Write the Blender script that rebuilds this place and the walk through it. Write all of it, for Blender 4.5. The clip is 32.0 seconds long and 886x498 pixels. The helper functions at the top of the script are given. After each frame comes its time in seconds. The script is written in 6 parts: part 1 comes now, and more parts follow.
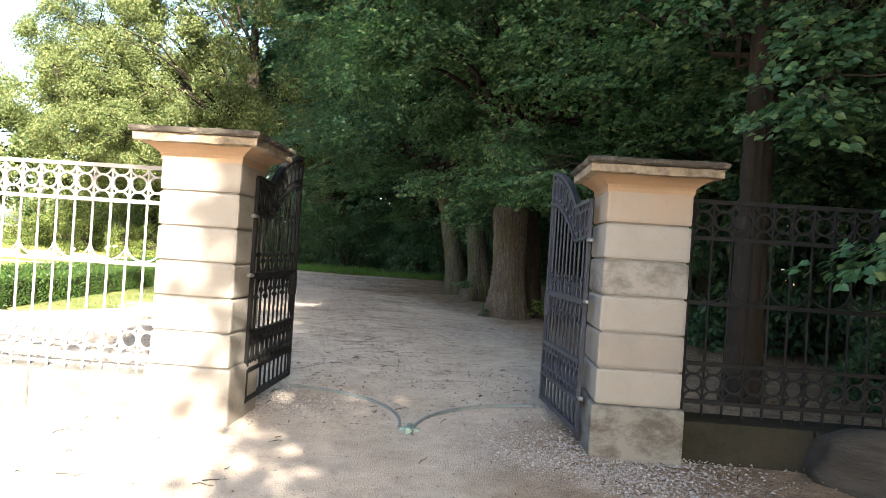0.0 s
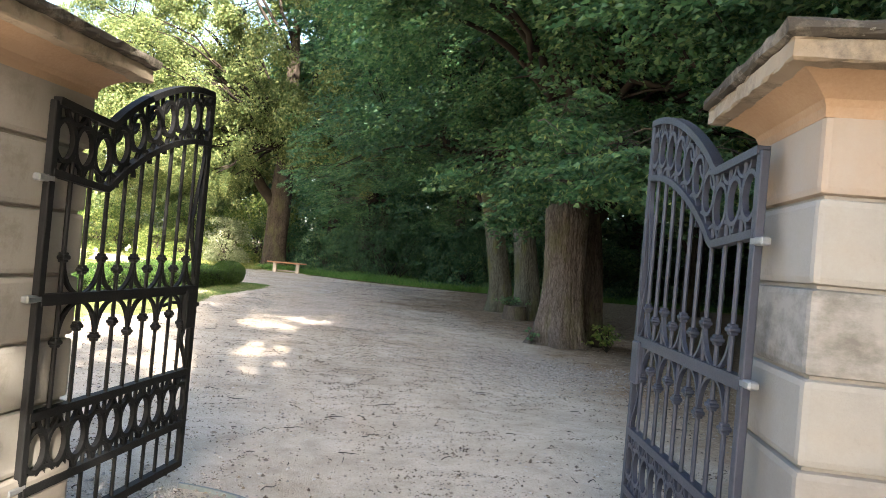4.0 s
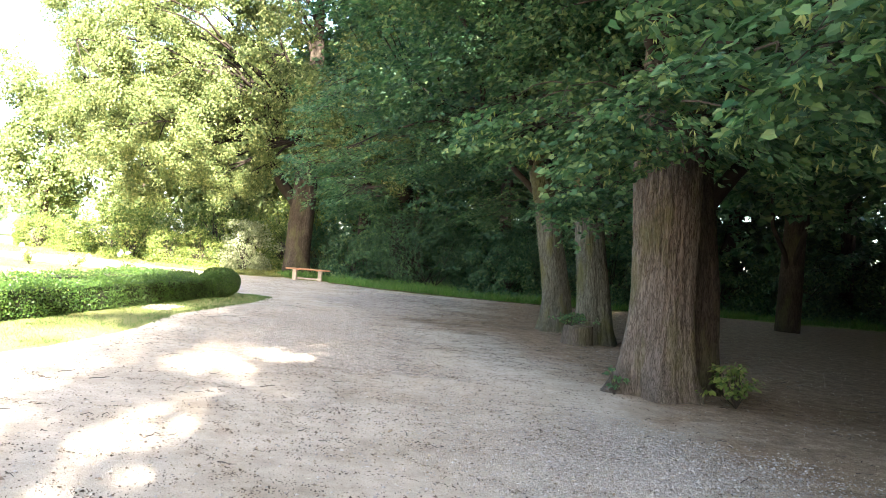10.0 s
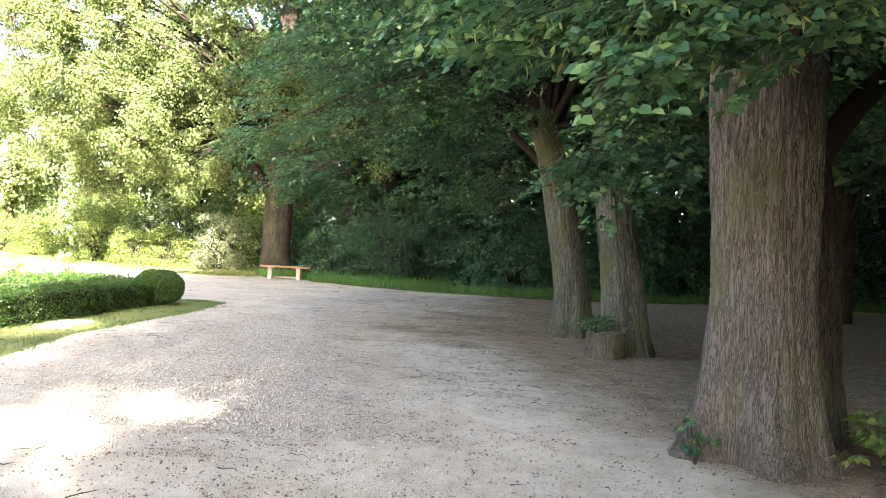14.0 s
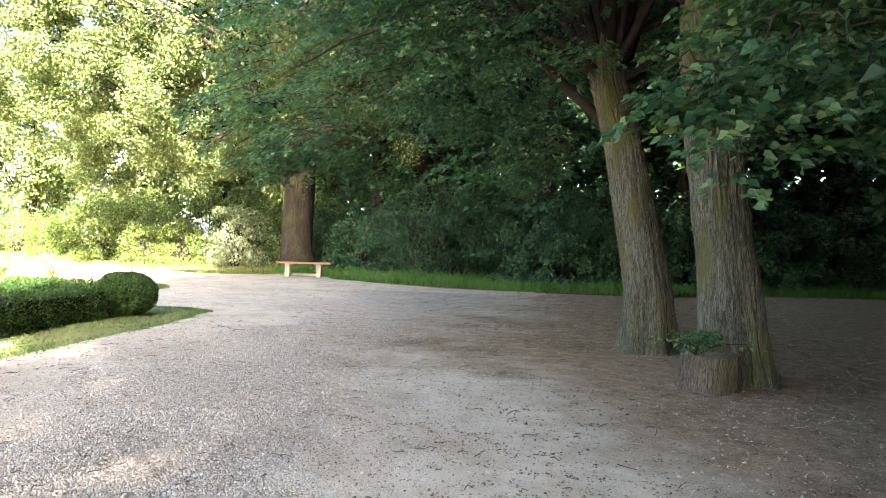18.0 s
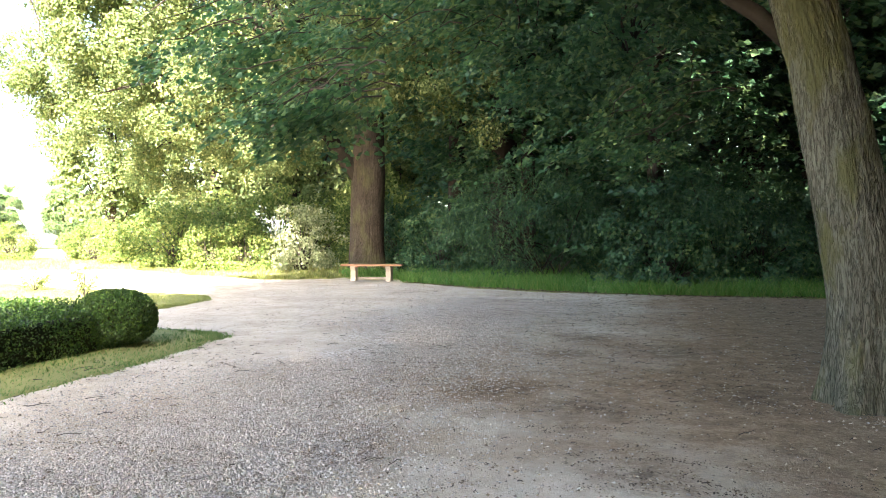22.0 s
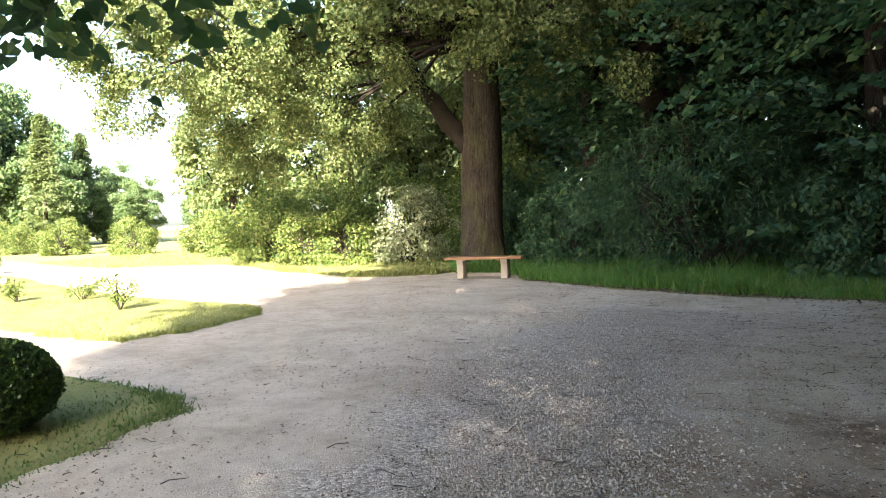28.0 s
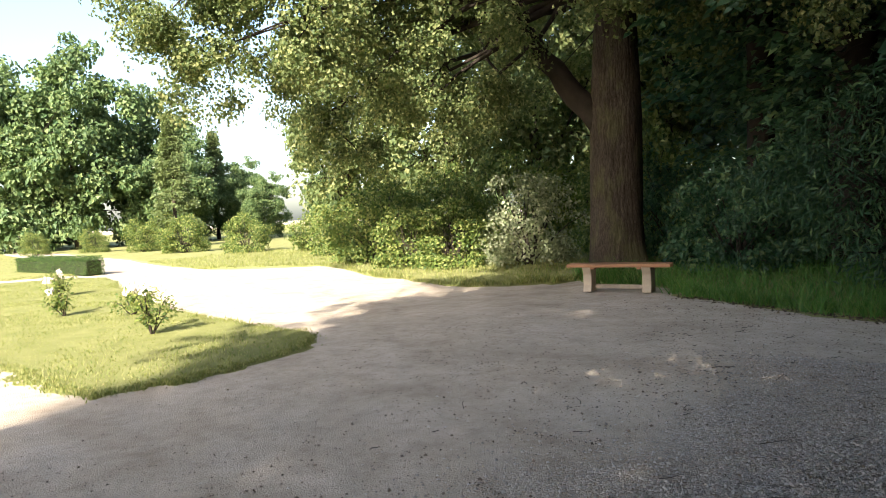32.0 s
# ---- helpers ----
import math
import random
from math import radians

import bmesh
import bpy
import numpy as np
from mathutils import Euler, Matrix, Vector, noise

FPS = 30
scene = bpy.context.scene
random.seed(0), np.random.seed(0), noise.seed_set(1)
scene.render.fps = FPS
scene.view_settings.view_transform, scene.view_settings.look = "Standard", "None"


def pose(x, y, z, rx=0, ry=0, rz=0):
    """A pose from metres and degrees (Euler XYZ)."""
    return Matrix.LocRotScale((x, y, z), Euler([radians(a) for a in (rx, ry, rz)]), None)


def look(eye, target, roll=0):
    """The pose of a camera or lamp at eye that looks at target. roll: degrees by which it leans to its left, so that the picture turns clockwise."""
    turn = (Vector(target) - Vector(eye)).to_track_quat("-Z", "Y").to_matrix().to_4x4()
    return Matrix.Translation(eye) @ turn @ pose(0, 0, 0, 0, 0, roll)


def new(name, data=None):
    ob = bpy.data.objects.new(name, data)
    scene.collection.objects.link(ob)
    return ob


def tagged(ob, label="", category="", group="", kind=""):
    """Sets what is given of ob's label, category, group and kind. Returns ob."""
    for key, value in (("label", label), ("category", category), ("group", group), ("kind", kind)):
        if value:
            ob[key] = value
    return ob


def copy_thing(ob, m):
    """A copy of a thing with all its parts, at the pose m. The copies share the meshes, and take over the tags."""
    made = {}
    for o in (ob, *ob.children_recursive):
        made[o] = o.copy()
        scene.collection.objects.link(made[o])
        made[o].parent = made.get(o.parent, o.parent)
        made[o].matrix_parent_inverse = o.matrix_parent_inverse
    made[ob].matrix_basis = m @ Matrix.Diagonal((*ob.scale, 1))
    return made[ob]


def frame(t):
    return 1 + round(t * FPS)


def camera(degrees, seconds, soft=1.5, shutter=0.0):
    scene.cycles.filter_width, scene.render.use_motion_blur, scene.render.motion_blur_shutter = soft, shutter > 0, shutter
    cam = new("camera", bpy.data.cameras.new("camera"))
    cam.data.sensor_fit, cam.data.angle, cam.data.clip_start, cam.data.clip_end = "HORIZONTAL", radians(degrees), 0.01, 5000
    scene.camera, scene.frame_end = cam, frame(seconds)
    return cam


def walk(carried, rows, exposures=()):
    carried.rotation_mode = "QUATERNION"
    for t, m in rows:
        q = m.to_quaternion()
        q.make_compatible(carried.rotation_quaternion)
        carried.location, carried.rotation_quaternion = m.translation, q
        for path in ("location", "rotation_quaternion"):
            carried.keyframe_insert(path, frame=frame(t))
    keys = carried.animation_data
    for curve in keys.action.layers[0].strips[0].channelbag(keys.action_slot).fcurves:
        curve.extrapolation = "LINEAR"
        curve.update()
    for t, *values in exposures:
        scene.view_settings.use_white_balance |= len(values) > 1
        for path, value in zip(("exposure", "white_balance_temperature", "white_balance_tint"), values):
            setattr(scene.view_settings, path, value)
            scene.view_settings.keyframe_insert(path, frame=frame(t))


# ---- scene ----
cam = camera(65.0, 32.0, soft=0.7)
PATH = [
    (0, (0.271, -2.883, 1.378), (0.368, -0.886, 1.383), 3.8),
    (0.5, (0.369, -2.523, 1.384), (0.452, -0.525, 1.39), 4.0),
    (1, (0.412, -2.18, 1.38), (0.472, -0.181, 1.386), 4.2),
    (1.5, (0.467, -1.806, 1.39), (0.506, 0.193, 1.4), 4.3),
    (2, (0.554, -1.426, 1.402), (0.573, 0.574, 1.413), 4.4),
    (2.5, (0.548, -1.087, 1.389), (0.543, 0.913, 1.403), 4.7),
    (3, (0.549, -0.741, 1.39), (0.531, 1.259, 1.407), 4.8),
    (3.5, (0.604, -0.374, 1.39), (0.568, 1.626, 1.409), 5.0),
    (5.5, (0.705, 0.999, 1.371), (0.594, 2.996, 1.398), 5.5),
    (6, (0.698, 1.36, 1.36), (0.572, 3.356, 1.387), 5.5),
    (6.5, (0.71, 1.733, 1.376), (0.564, 3.728, 1.406), 5.4),
    (7, (0.675, 2.082, 1.379), (0.518, 4.075, 1.413), 5.4),
    (7.5, (0.708, 2.425, 1.362), (0.549, 4.419, 1.401), 5.3),
    (8, (0.767, 2.791, 1.364), (0.605, 4.784, 1.401), 5.1),
    (8.5, (0.74, 3.135, 1.366), (0.58, 5.128, 1.403), 5.2),
    (9, (0.711, 3.451, 1.369), (0.556, 5.445, 1.399), 5.1),
    (9.5, (0.713, 3.807, 1.389), (0.544, 5.799, 1.41), 5.0),
    (10, (0.684, 4.128, 1.369), (0.496, 6.119, 1.395), 4.8),
    (10.5, (0.671, 4.495, 1.363), (0.482, 6.486, 1.39), 4.6),
    (11, (0.706, 4.873, 1.345), (0.519, 6.864, 1.374), 4.4),
    (11.5, (0.701, 5.244, 1.329), (0.508, 7.235, 1.346), 4.2),
    (12, (0.678, 5.607, 1.356), (0.491, 7.598, 1.373), 4.0),
    (12.5, (0.687, 6.02, 1.37), (0.496, 8.011, 1.384), 3.8),
    (13, (0.625, 6.411, 1.359), (0.435, 8.401, 1.368), 3.6),
    (13.5, (0.608, 6.795, 1.362), (0.432, 8.787, 1.362), 3.3),
    (14, (0.643, 7.186, 1.379), (0.458, 9.178, 1.38), 3.0),
    (14.5, (0.618, 7.555, 1.367), (0.427, 9.546, 1.371), 2.8),
    (16.5, (0.536, 8.956, 1.374), (0.291, 10.941, 1.357), 2.3),
    (17, (0.518, 9.308, 1.368), (0.252, 11.29, 1.343), 2.1),
    (17.5, (0.482, 9.677, 1.377), (0.197, 11.656, 1.352), 2.0),
    (18, (0.505, 10.086, 1.373), (0.204, 12.063, 1.343), 1.7),
    (18.5, (0.513, 10.473, 1.361), (0.186, 12.446, 1.329), 1.4),
    (19, (0.5, 10.88, 1.378), (0.154, 12.849, 1.343), 1.2),
    (19.5, (0.505, 11.289, 1.387), (0.136, 13.254, 1.349), 1.0),
    (20, (0.417, 11.666, 1.386), (0.013, 13.625, 1.341), 0.7),
    (20.5, (0.331, 12.054, 1.396), (-0.112, 14.004, 1.349), 0.5),
    (21, (0.249, 12.441, 1.416), (-0.228, 14.383, 1.367), 0.2),
    (21.5, (0.117, 12.83, 1.399), (-0.395, 14.763, 1.349), 0.1),
    (22, (0.035, 13.209, 1.375), (-0.512, 15.132, 1.327), -0.2),
    (22.5, (-0.005, 13.624, 1.386), (-0.587, 15.537, 1.335), -0.5),
    (23, (-0.116, 14.014, 1.366), (-0.727, 15.918, 1.308), -0.8),
    (23.5, (-0.191, 14.378, 1.354), (-0.827, 16.273, 1.281), -0.9),
    (24, (-0.283, 14.748, 1.37), (-0.949, 16.632, 1.294), -1.1),
    (24.5, (-0.424, 15.096, 1.365), (-1.125, 16.967, 1.282), -1.2),
    (25, (-0.533, 15.462, 1.358), (-1.267, 17.321, 1.275), -1.3),
    (25.5, (-0.627, 15.868, 1.361), (-1.391, 17.714, 1.281), -1.9),
    (27.5, (-0.796, 17.107, 1.45), (-1.695, 18.891, 1.353), -1.9),
    (28, (-0.934, 17.442, 1.459), (-1.856, 19.214, 1.359), -2.2),
    (28.5, (-1.09, 17.83, 1.473), (-2.027, 19.594, 1.37), -2.3),
    (29, (-1.269, 18.219, 1.487), (-2.225, 19.972, 1.378), -2.5),
    (29.5, (-1.414, 18.604, 1.489), (-2.385, 20.348, 1.378), -2.6),
    (30, (-1.596, 18.97, 1.498), (-2.6, 20.696, 1.389), -2.6),
    (30.5, (-1.825, 19.357, 1.514), (-2.882, 21.051, 1.399), -2.8),
    (31, (-1.989, 19.751, 1.506), (-3.106, 21.406, 1.396), -2.8),
    (31.5, (-2.142, 20.123, 1.509), (-3.322, 21.734, 1.396), -3.0),
    (32, (-2.318, 20.49, 1.509), (-3.554, 22.058, 1.402), -2.9),
]
walk(cam, [(t, look(eye, target, roll)) for t, eye, target, roll in PATH],
     exposures=[(0, 2.7), (2, 3.15), (3, 3.15), (6, 3.4), (9, 3.7), (13, 3.95), (19, 3.97), (25, 3.65), (28, 3.15), (31, 2.45), (32, 2.15)])

# ---- world, sun ----
SUN_AZ = Vector((0.31, -0.951, 0.0)).normalized()      # horizontal way towards the sun
SUN_EL = radians(30)
world = bpy.data.worlds.new("world")
scene.world = world
world.use_nodes = True
wn = world.node_tree
wn.nodes.clear()
sky = wn.nodes.new("ShaderNodeTexSky")
sky.sky_type = "NISHITA"
sky.sun_disc = False
sky.sun_elevation = SUN_EL
sky.sun_rotation = math.atan2(SUN_AZ.x, SUN_AZ.y)
sky.air_density, sky.dust_density, sky.ozone_density = 1.0, 2.5, 1.0
bg = wn.nodes.new("ShaderNodeBackground")
bg.inputs["Strength"].default_value = 0.105
wo = wn.nodes.new("ShaderNodeOutputWorld")
wn.links.new(sky.outputs[0], bg.inputs[0])
wn.links.new(bg.outputs[0], wo.inputs[0])
sun_data = bpy.data.lights.new("sun", "SUN")
sun_data.energy, sun_data.angle, sun_data.color = 5.0, radians(0.6), (1.0, 0.91, 0.78)
sun = new("sun", sun_data)
to_sun = Vector((SUN_AZ.x * math.cos(SUN_EL), SUN_AZ.y * math.cos(SUN_EL), math.sin(SUN_EL)))
sun.matrix_world = look(to_sun * 60, (0, 0, 0))


# ---- materials ----
def mat(name):
    m = bpy.data.materials.new(name)
    m.use_nodes = True
    nt = m.node_tree
    nt.nodes.clear()
    out = nt.nodes.new("ShaderNodeOutputMaterial")
    return m, nt, out


def nd(nt, kind, **values):
    n = nt.nodes.new(kind)
    for k, v in values.items():
        n.inputs[k.replace("_", " ")].default_value = v
    return n


def ramp(nt, fac, stops):
    r = nt.nodes.new("ShaderNodeValToRGB")
    while len(r.color_ramp.elements) < len(stops):
        r.color_ramp.elements.new(0.5)
    for e, (p, c) in zip(r.color_ramp.elements, stops):
        e.position, e.color = p, (*c, 1)
    nt.links.new(fac, r.inputs[0])
    return r.outputs[0]


def noise_tex(nt, vec, scale, detail=4.0, rough=0.55):
    n = nd(nt, "ShaderNodeTexNoise", Scale=scale, Detail=detail, Roughness=rough)
    nt.links.new(vec, n.inputs["Vector"])
    return n.outputs["Fac"]


def mix(nt, fac, a, b, blend="MIX"):
    m = nt.nodes.new("ShaderNodeMix")
    m.data_type, m.blend_type = "RGBA", blend
    for sock, val in ((m.inputs["Factor"], fac), (m.inputs["A"], a), (m.inputs["B"], b)):
        if isinstance(val, (int, float)):
            sock.default_value = val
        elif isinstance(val, tuple):
            sock.default_value = (*val, 1)
        else:
            nt.links.new(val, sock)
    return m.outputs["Result"]


def maths(nt, op, a, b=0.0, c=0.0, clamp=False):
    m = nt.nodes.new("ShaderNodeMath")
    m.operation, m.use_clamp = op, clamp
    for i, val in enumerate((a, b, c)):
        if isinstance(val, (int, float)):
            m.inputs[i].default_value = val
        else:
            nt.links.new(val, m.inputs[i])
    return m.outputs[0]


def coords(nt, stretch=(1, 1, 1)):
    tc = nt.nodes.new("ShaderNodeTexCoord")
    mp = nt.nodes.new("ShaderNodeMapping")
    mp.inputs["Scale"].default_value = stretch
    nt.links.new(tc.outputs["Object"], mp.inputs["Vector"])
    return mp.outputs[0]


def finish(nt, out, color, rough=0.8, bump=None, strength=0.4, dist=0.02, metal=0.0, spec=0.3):
    p = nd(nt, "ShaderNodeBsdfPrincipled", Roughness=rough, Metallic=metal)
    p.inputs["Specular IOR Level"].default_value = spec
    if isinstance(color, tuple):
        p.inputs["Base Color"].default_value = (*color, 1)
    else:
        nt.links.new(color, p.inputs["Base Color"])
    if bump is not None:
        b = nd(nt, "ShaderNodeBump", Strength=strength, Distance=dist)
        nt.links.new(bump, b.inputs["Height"])
        nt.links.new(b.outputs[0], p.inputs["Normal"])
    nt.links.new(p.outputs[0], out.inputs[0])


def leaf_mat(name, dark, light, trans=0.38, yellow=None, gloss=0.4):
    """Leaves: each one its own tint, matt with a soft sheen, letting light through."""
    m, nt, out = mat(name)
    g = nt.nodes.new("ShaderNodeNewGeometry")
    v = coords(nt)
    tint = ramp(nt, g.outputs["Random Per Island"], [(0.0, dark), (0.7, light), (1.0, yellow or light)])
    patch = noise_tex(nt, v, 0.5, 2.0)
    col = mix(nt, maths(nt, "MULTIPLY", patch, 0.5), tint, tuple(0.55 * c for c in dark))
    d = nd(nt, "ShaderNodeBsdfPrincipled", Roughness=gloss)
    d.inputs["Specular IOR Level"].default_value = 0.35
    nt.links.new(col, d.inputs["Base Color"])
    t = nt.nodes.new("ShaderNodeBsdfTranslucent")
    warm = mix(nt, 1.0, col, (1.1, 1.1, 0.8), "MULTIPLY")
    nt.links.new(warm, t.inputs[0])
    ms = nt.nodes.new("ShaderNodeMixShader")
    ms.inputs[0].default_value = trans
    nt.links.new(d.outputs[0], ms.inputs[1])
    nt.links.new(t.outputs[0], ms.inputs[2])
    nt.links.new(ms.outputs[0], out.inputs[0])
    return m


def bark_mat(name, ridge, furrow, moss=0.0):
    """Bark in interlaced ridges, with olive lichen and a mossy foot."""
    m, nt, out = mat(name)
    v = coords(nt, (1, 1, 0.13))
    n1 = nd(nt, "ShaderNodeTexNoise", Scale=31.0, Detail=2.5, Roughness=0.5, Distortion=1.3)
    nt.links.new(v, n1.inputs["Vector"])
    ridge1 = maths(nt, "MULTIPLY", maths(nt, "ABSOLUTE", maths(nt, "SUBTRACT", n1.outputs["Fac"], 0.5)), 9.0, clamp=True)
    n2 = nd(nt, "ShaderNodeTexNoise", Scale=60.0, Detail=3.0, Roughness=0.6, Distortion=0.5)
    nt.links.new(v, n2.inputs["Vector"])
    ridge2 = maths(nt, "MULTIPLY", maths(nt, "ABSOLUTE", maths(nt, "SUBTRACT", n2.outputs["Fac"], 0.5)), 6.0, clamp=True)
    plate = maths(nt, "MULTIPLY_ADD", ridge2, 0.35, maths(nt, "MULTIPLY", ridge1, 0.65))
    grain = noise_tex(nt, coords(nt, (1, 1, 0.5)), 120.0, 6.0, 0.75)
    h = maths(nt, "MULTIPLY_ADD", grain, 0.4, plate)
    col = ramp(nt, h, [(0.12, furrow), (0.45, tuple(0.5 * a + 0.5 * b for a, b in zip(ridge, furrow))), (0.8, ridge), (1.0, tuple(1.15 * c for c in ridge))])
    blot = ramp(nt, noise_tex(nt, coords(nt, (1, 1, 0.6)), 2.6, 5.0, 0.65), [(0.35, (0.62, 0.6, 0.58)), (0.6, (1.05, 1.05, 1.05))])
    col = mix(nt, 0.8, col, blot, "MULTIPLY")
    if moss:
        green = ramp(nt, noise_tex(nt, coords(nt, (1, 1, 0.4)), 2.6, 6.0, 0.6), [(0.5, (0, 0, 0)), (0.62, (1, 1, 1))])
        col = mix(nt, maths(nt, "MULTIPLY", green, moss), col, (0.105, 0.105, 0.045))
        sep = nt.nodes.new("ShaderNodeSeparateXYZ")
        nt.links.new(coords(nt), sep.inputs[0])
        foot = maths(nt, "SUBTRACT", maths(nt, "MULTIPLY_ADD", noise_tex(nt, coords(nt), 4.0, 6.0, 0.65), 2.4, -0.75), sep.outputs["Z"], clamp=True)
        col = mix(nt, maths(nt, "MULTIPLY", foot, 0.9 * moss), col, (0.03, 0.034, 0.016))
    finish(nt, out, col, 0.9, h, 0.9, 0.012, spec=0.12)
    return m


def ground_mat():
    """Trodden sandy path, a drift of loose grey gravel, brown leaf mould under the trees."""
    m, nt, out = mat("trodden_gravel")
    v = coords(nt)
    sep = nt.nodes.new("ShaderNodeSeparateXYZ")
    nt.links.new(v, sep.inputs[0])
    X, Y = sep.outputs["X"], sep.outputs["Y"]
    ragged = noise_tex(nt, v, 0.7, 7.0, 0.68)
    mid = noise_tex(nt, v, 2.2, 6.0, 0.65)
    fine = noise_tex(nt, v, 42.0, 5.0, 0.75)
    grit = noise_tex(nt, v, 170.0, 3.0, 0.7)

    def spot(x, y, r, rag=2.0):
        d = maths(nt, "SQRT", maths(nt, "ADD", maths(nt, "POWER", maths(nt, "ABSOLUTE", maths(nt, "SUBTRACT", X, x)), 2.0), maths(nt, "POWER", maths(nt, "ABSOLUTE", maths(nt, "SUBTRACT", Y, y)), 2.0)))
        return maths(nt, "SUBTRACT", maths(nt, "MULTIPLY_ADD", ragged, rag, 1.1 - rag / 2), maths(nt, "DIVIDE", d, r), clamp=True)

    def stones(scale, keep):
        """Stones bedded in the sand: how much, and each one's tone."""
        cell = nd(nt, "ShaderNodeTexVoronoi", Scale=scale)
        nt.links.new(v, cell.inputs["Vector"])
        tone = nt.nodes.new("ShaderNodeSeparateColor")
        nt.links.new(cell.outputs["Color"], tone.inputs[0])
        disc = maths(nt, "LESS_THAN", cell.outputs["Distance"], maths(nt, "MULTIPLY", tone.outputs["Green"], 0.34))
        few = maths(nt, "LESS_THAN", tone.outputs["Blue"], maths(nt, "MULTIPLY_ADD", ragged, 1.6, keep - 0.8))
        return maths(nt, "MULTIPLY", disc, few), tone.outputs["Red"]

    sand = ramp(nt, mid, [(0.25, (0.42, 0.352, 0.278)), (0.5, (0.50, 0.43, 0.352)), (0.78, (0.56, 0.49, 0.412))])
    # the drift of loose gravel that runs along the path
    middle = maths(nt, "MULTIPLY_ADD", maths(nt, "MAXIMUM", maths(nt, "SUBTRACT", 16.0, Y), 0.0), 0.42, -2.75)
    across = maths(nt, "DIVIDE", maths(nt, "ABSOLUTE", maths(nt, "SUBTRACT", X, middle)), 1.5)
    reach = maths(nt, "MULTIPLY", maths(nt, "MULTIPLY", maths(nt, "SUBTRACT", Y, 11.0), 0.35, clamp=True), maths(nt, "MULTIPLY", maths(nt, "SUBTRACT", 28.0, Y), 0.3, clamp=True))
    drift = maths(nt, "MULTIPLY", maths(nt, "MULTIPLY", maths(nt, "SUBTRACT", maths(nt, "MULTIPLY_ADD", ragged, 2.8, -0.5), across), 1.8, clamp=True), reach)
    for x, y, r in ((2.0, 9.6, 1.7), (-0.95, 3.0, 0.75), (1.5, 2.0, 0.95), (2.3, 1.0, 1.2)):
        drift = maths(nt, "MAXIMUM", drift, spot(x, y, r))
    vor = nd(nt, "ShaderNodeTexVoronoi", Scale=50.0)
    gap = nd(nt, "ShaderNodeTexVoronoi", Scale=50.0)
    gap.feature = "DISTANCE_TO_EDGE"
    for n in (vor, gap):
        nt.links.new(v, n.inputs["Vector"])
    shade = nt.nodes.new("ShaderNodeSeparateColor")
    nt.links.new(vor.outputs["Color"], shade.inputs[0])
    stone = ramp(nt, shade.outputs["Red"], [(0.0, (0.24, 0.20, 0.17)), (0.5, (0.50, 0.44, 0.385)), (1.0, (0.76, 0.69, 0.62))])
    # the shade in the crevices between stones is mixed into the colour
    gap_shade = ramp(nt, gap.outputs["Distance"], [(0.03, (1, 1, 1)), (0.14, (0, 0, 0))])
    stone = mix(nt, maths(nt, "MULTIPLY", gap_shade, 0.35), stone, (0.15, 0.13, 0.112))
    # trodden wear and damp patches, at two sizes, then the grain of the sand
    wear = ramp(nt, noise_tex(nt, v, 0.85, 9.0, 0.7), [(0.40, (1.05, 1.05, 1.05)), (0.54, (0.90, 0.88, 0.85)), (0.68, (0.68, 0.64, 0.59))])
    sand = mix(nt, 0.75, sand, wear, "MULTIPLY")
    mottle = ramp(nt, noise_tex(nt, v, 6.0, 8.0, 0.78), [(0.34, (0.74, 0.72, 0.69)), (0.5, (0.98, 0.98, 0.98)), (0.66, (1.10, 1.10, 1.10))])
    sand = mix(nt, 0.7, sand, mottle, "MULTIPLY")
    speck = ramp(nt, grit, [(0.34, (0.55, 0.52, 0.49)), (0.46, (0.97, 0.97, 0.97)), (0.66, (1.18, 1.17, 1.16))])
    sand = mix(nt, 0.8, sand, speck, "MULTIPLY")
    for scale, keep, dull in ((21.0, 0.05, 0.55), (44.0, 0.22, 0.6), (80.0, 0.35, 0.5)):
        here, tone = stones(scale, keep)
        sand = mix(nt, maths(nt, "MULTIPLY", here, dull), sand, ramp(nt, tone, [(0.0, (0.07, 0.055, 0.045)), (0.45, (0.20, 0.17, 0.14)), (0.6, (0.46, 0.42, 0.37)), (1.0, (0.66, 0.62, 0.56))]))
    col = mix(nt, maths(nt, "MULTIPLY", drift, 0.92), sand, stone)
    # leaf mould under the limes and in the wood
    past = maths(nt, "MINIMUM", maths(nt, "MAXIMUM", maths(nt, "SUBTRACT", Y, 10.5), 0.0), 8.0)
    gate = maths(nt, "MINIMUM", maths(nt, "MAXIMUM", maths(nt, "SUBTRACT", 4.0, Y), 0.0), 2.0)
    edge = maths(nt, "MULTIPLY_ADD", gate, -0.75, maths(nt, "MULTIPLY_ADD", past, -0.29, 1.75))
    edge = maths(nt, "MULTIPLY_ADD", noise_tex(nt, v, 0.6, 7.0, 0.7), 3.4, maths(nt, "SUBTRACT", edge, 1.5))
    under = maths(nt, "MULTIPLY", maths(nt, "SUBTRACT", X, edge), 0.9, clamp=True)
    under = maths(nt, "MAXIMUM", under, maths(nt, "MULTIPLY", spot(0.8, 19.8, 3.4, 2.6), 1.2, clamp=True))
    mould = ramp(nt, maths(nt, "MULTIPLY_ADD", fine, 0.45, maths(nt, "MULTIPLY", noise_tex(nt, v, 5.0, 8.0, 0.75), 0.55)), [(0.34, (0.065, 0.04, 0.022)), (0.48, (0.215, 0.142, 0.086)), (0.64, (0.41, 0.305, 0.205))])
    mould = mix(nt, 0.6, mould, speck, "MULTIPLY")
    col = mix(nt, maths(nt, "MULTIPLY", under, 0.9), col, mould)
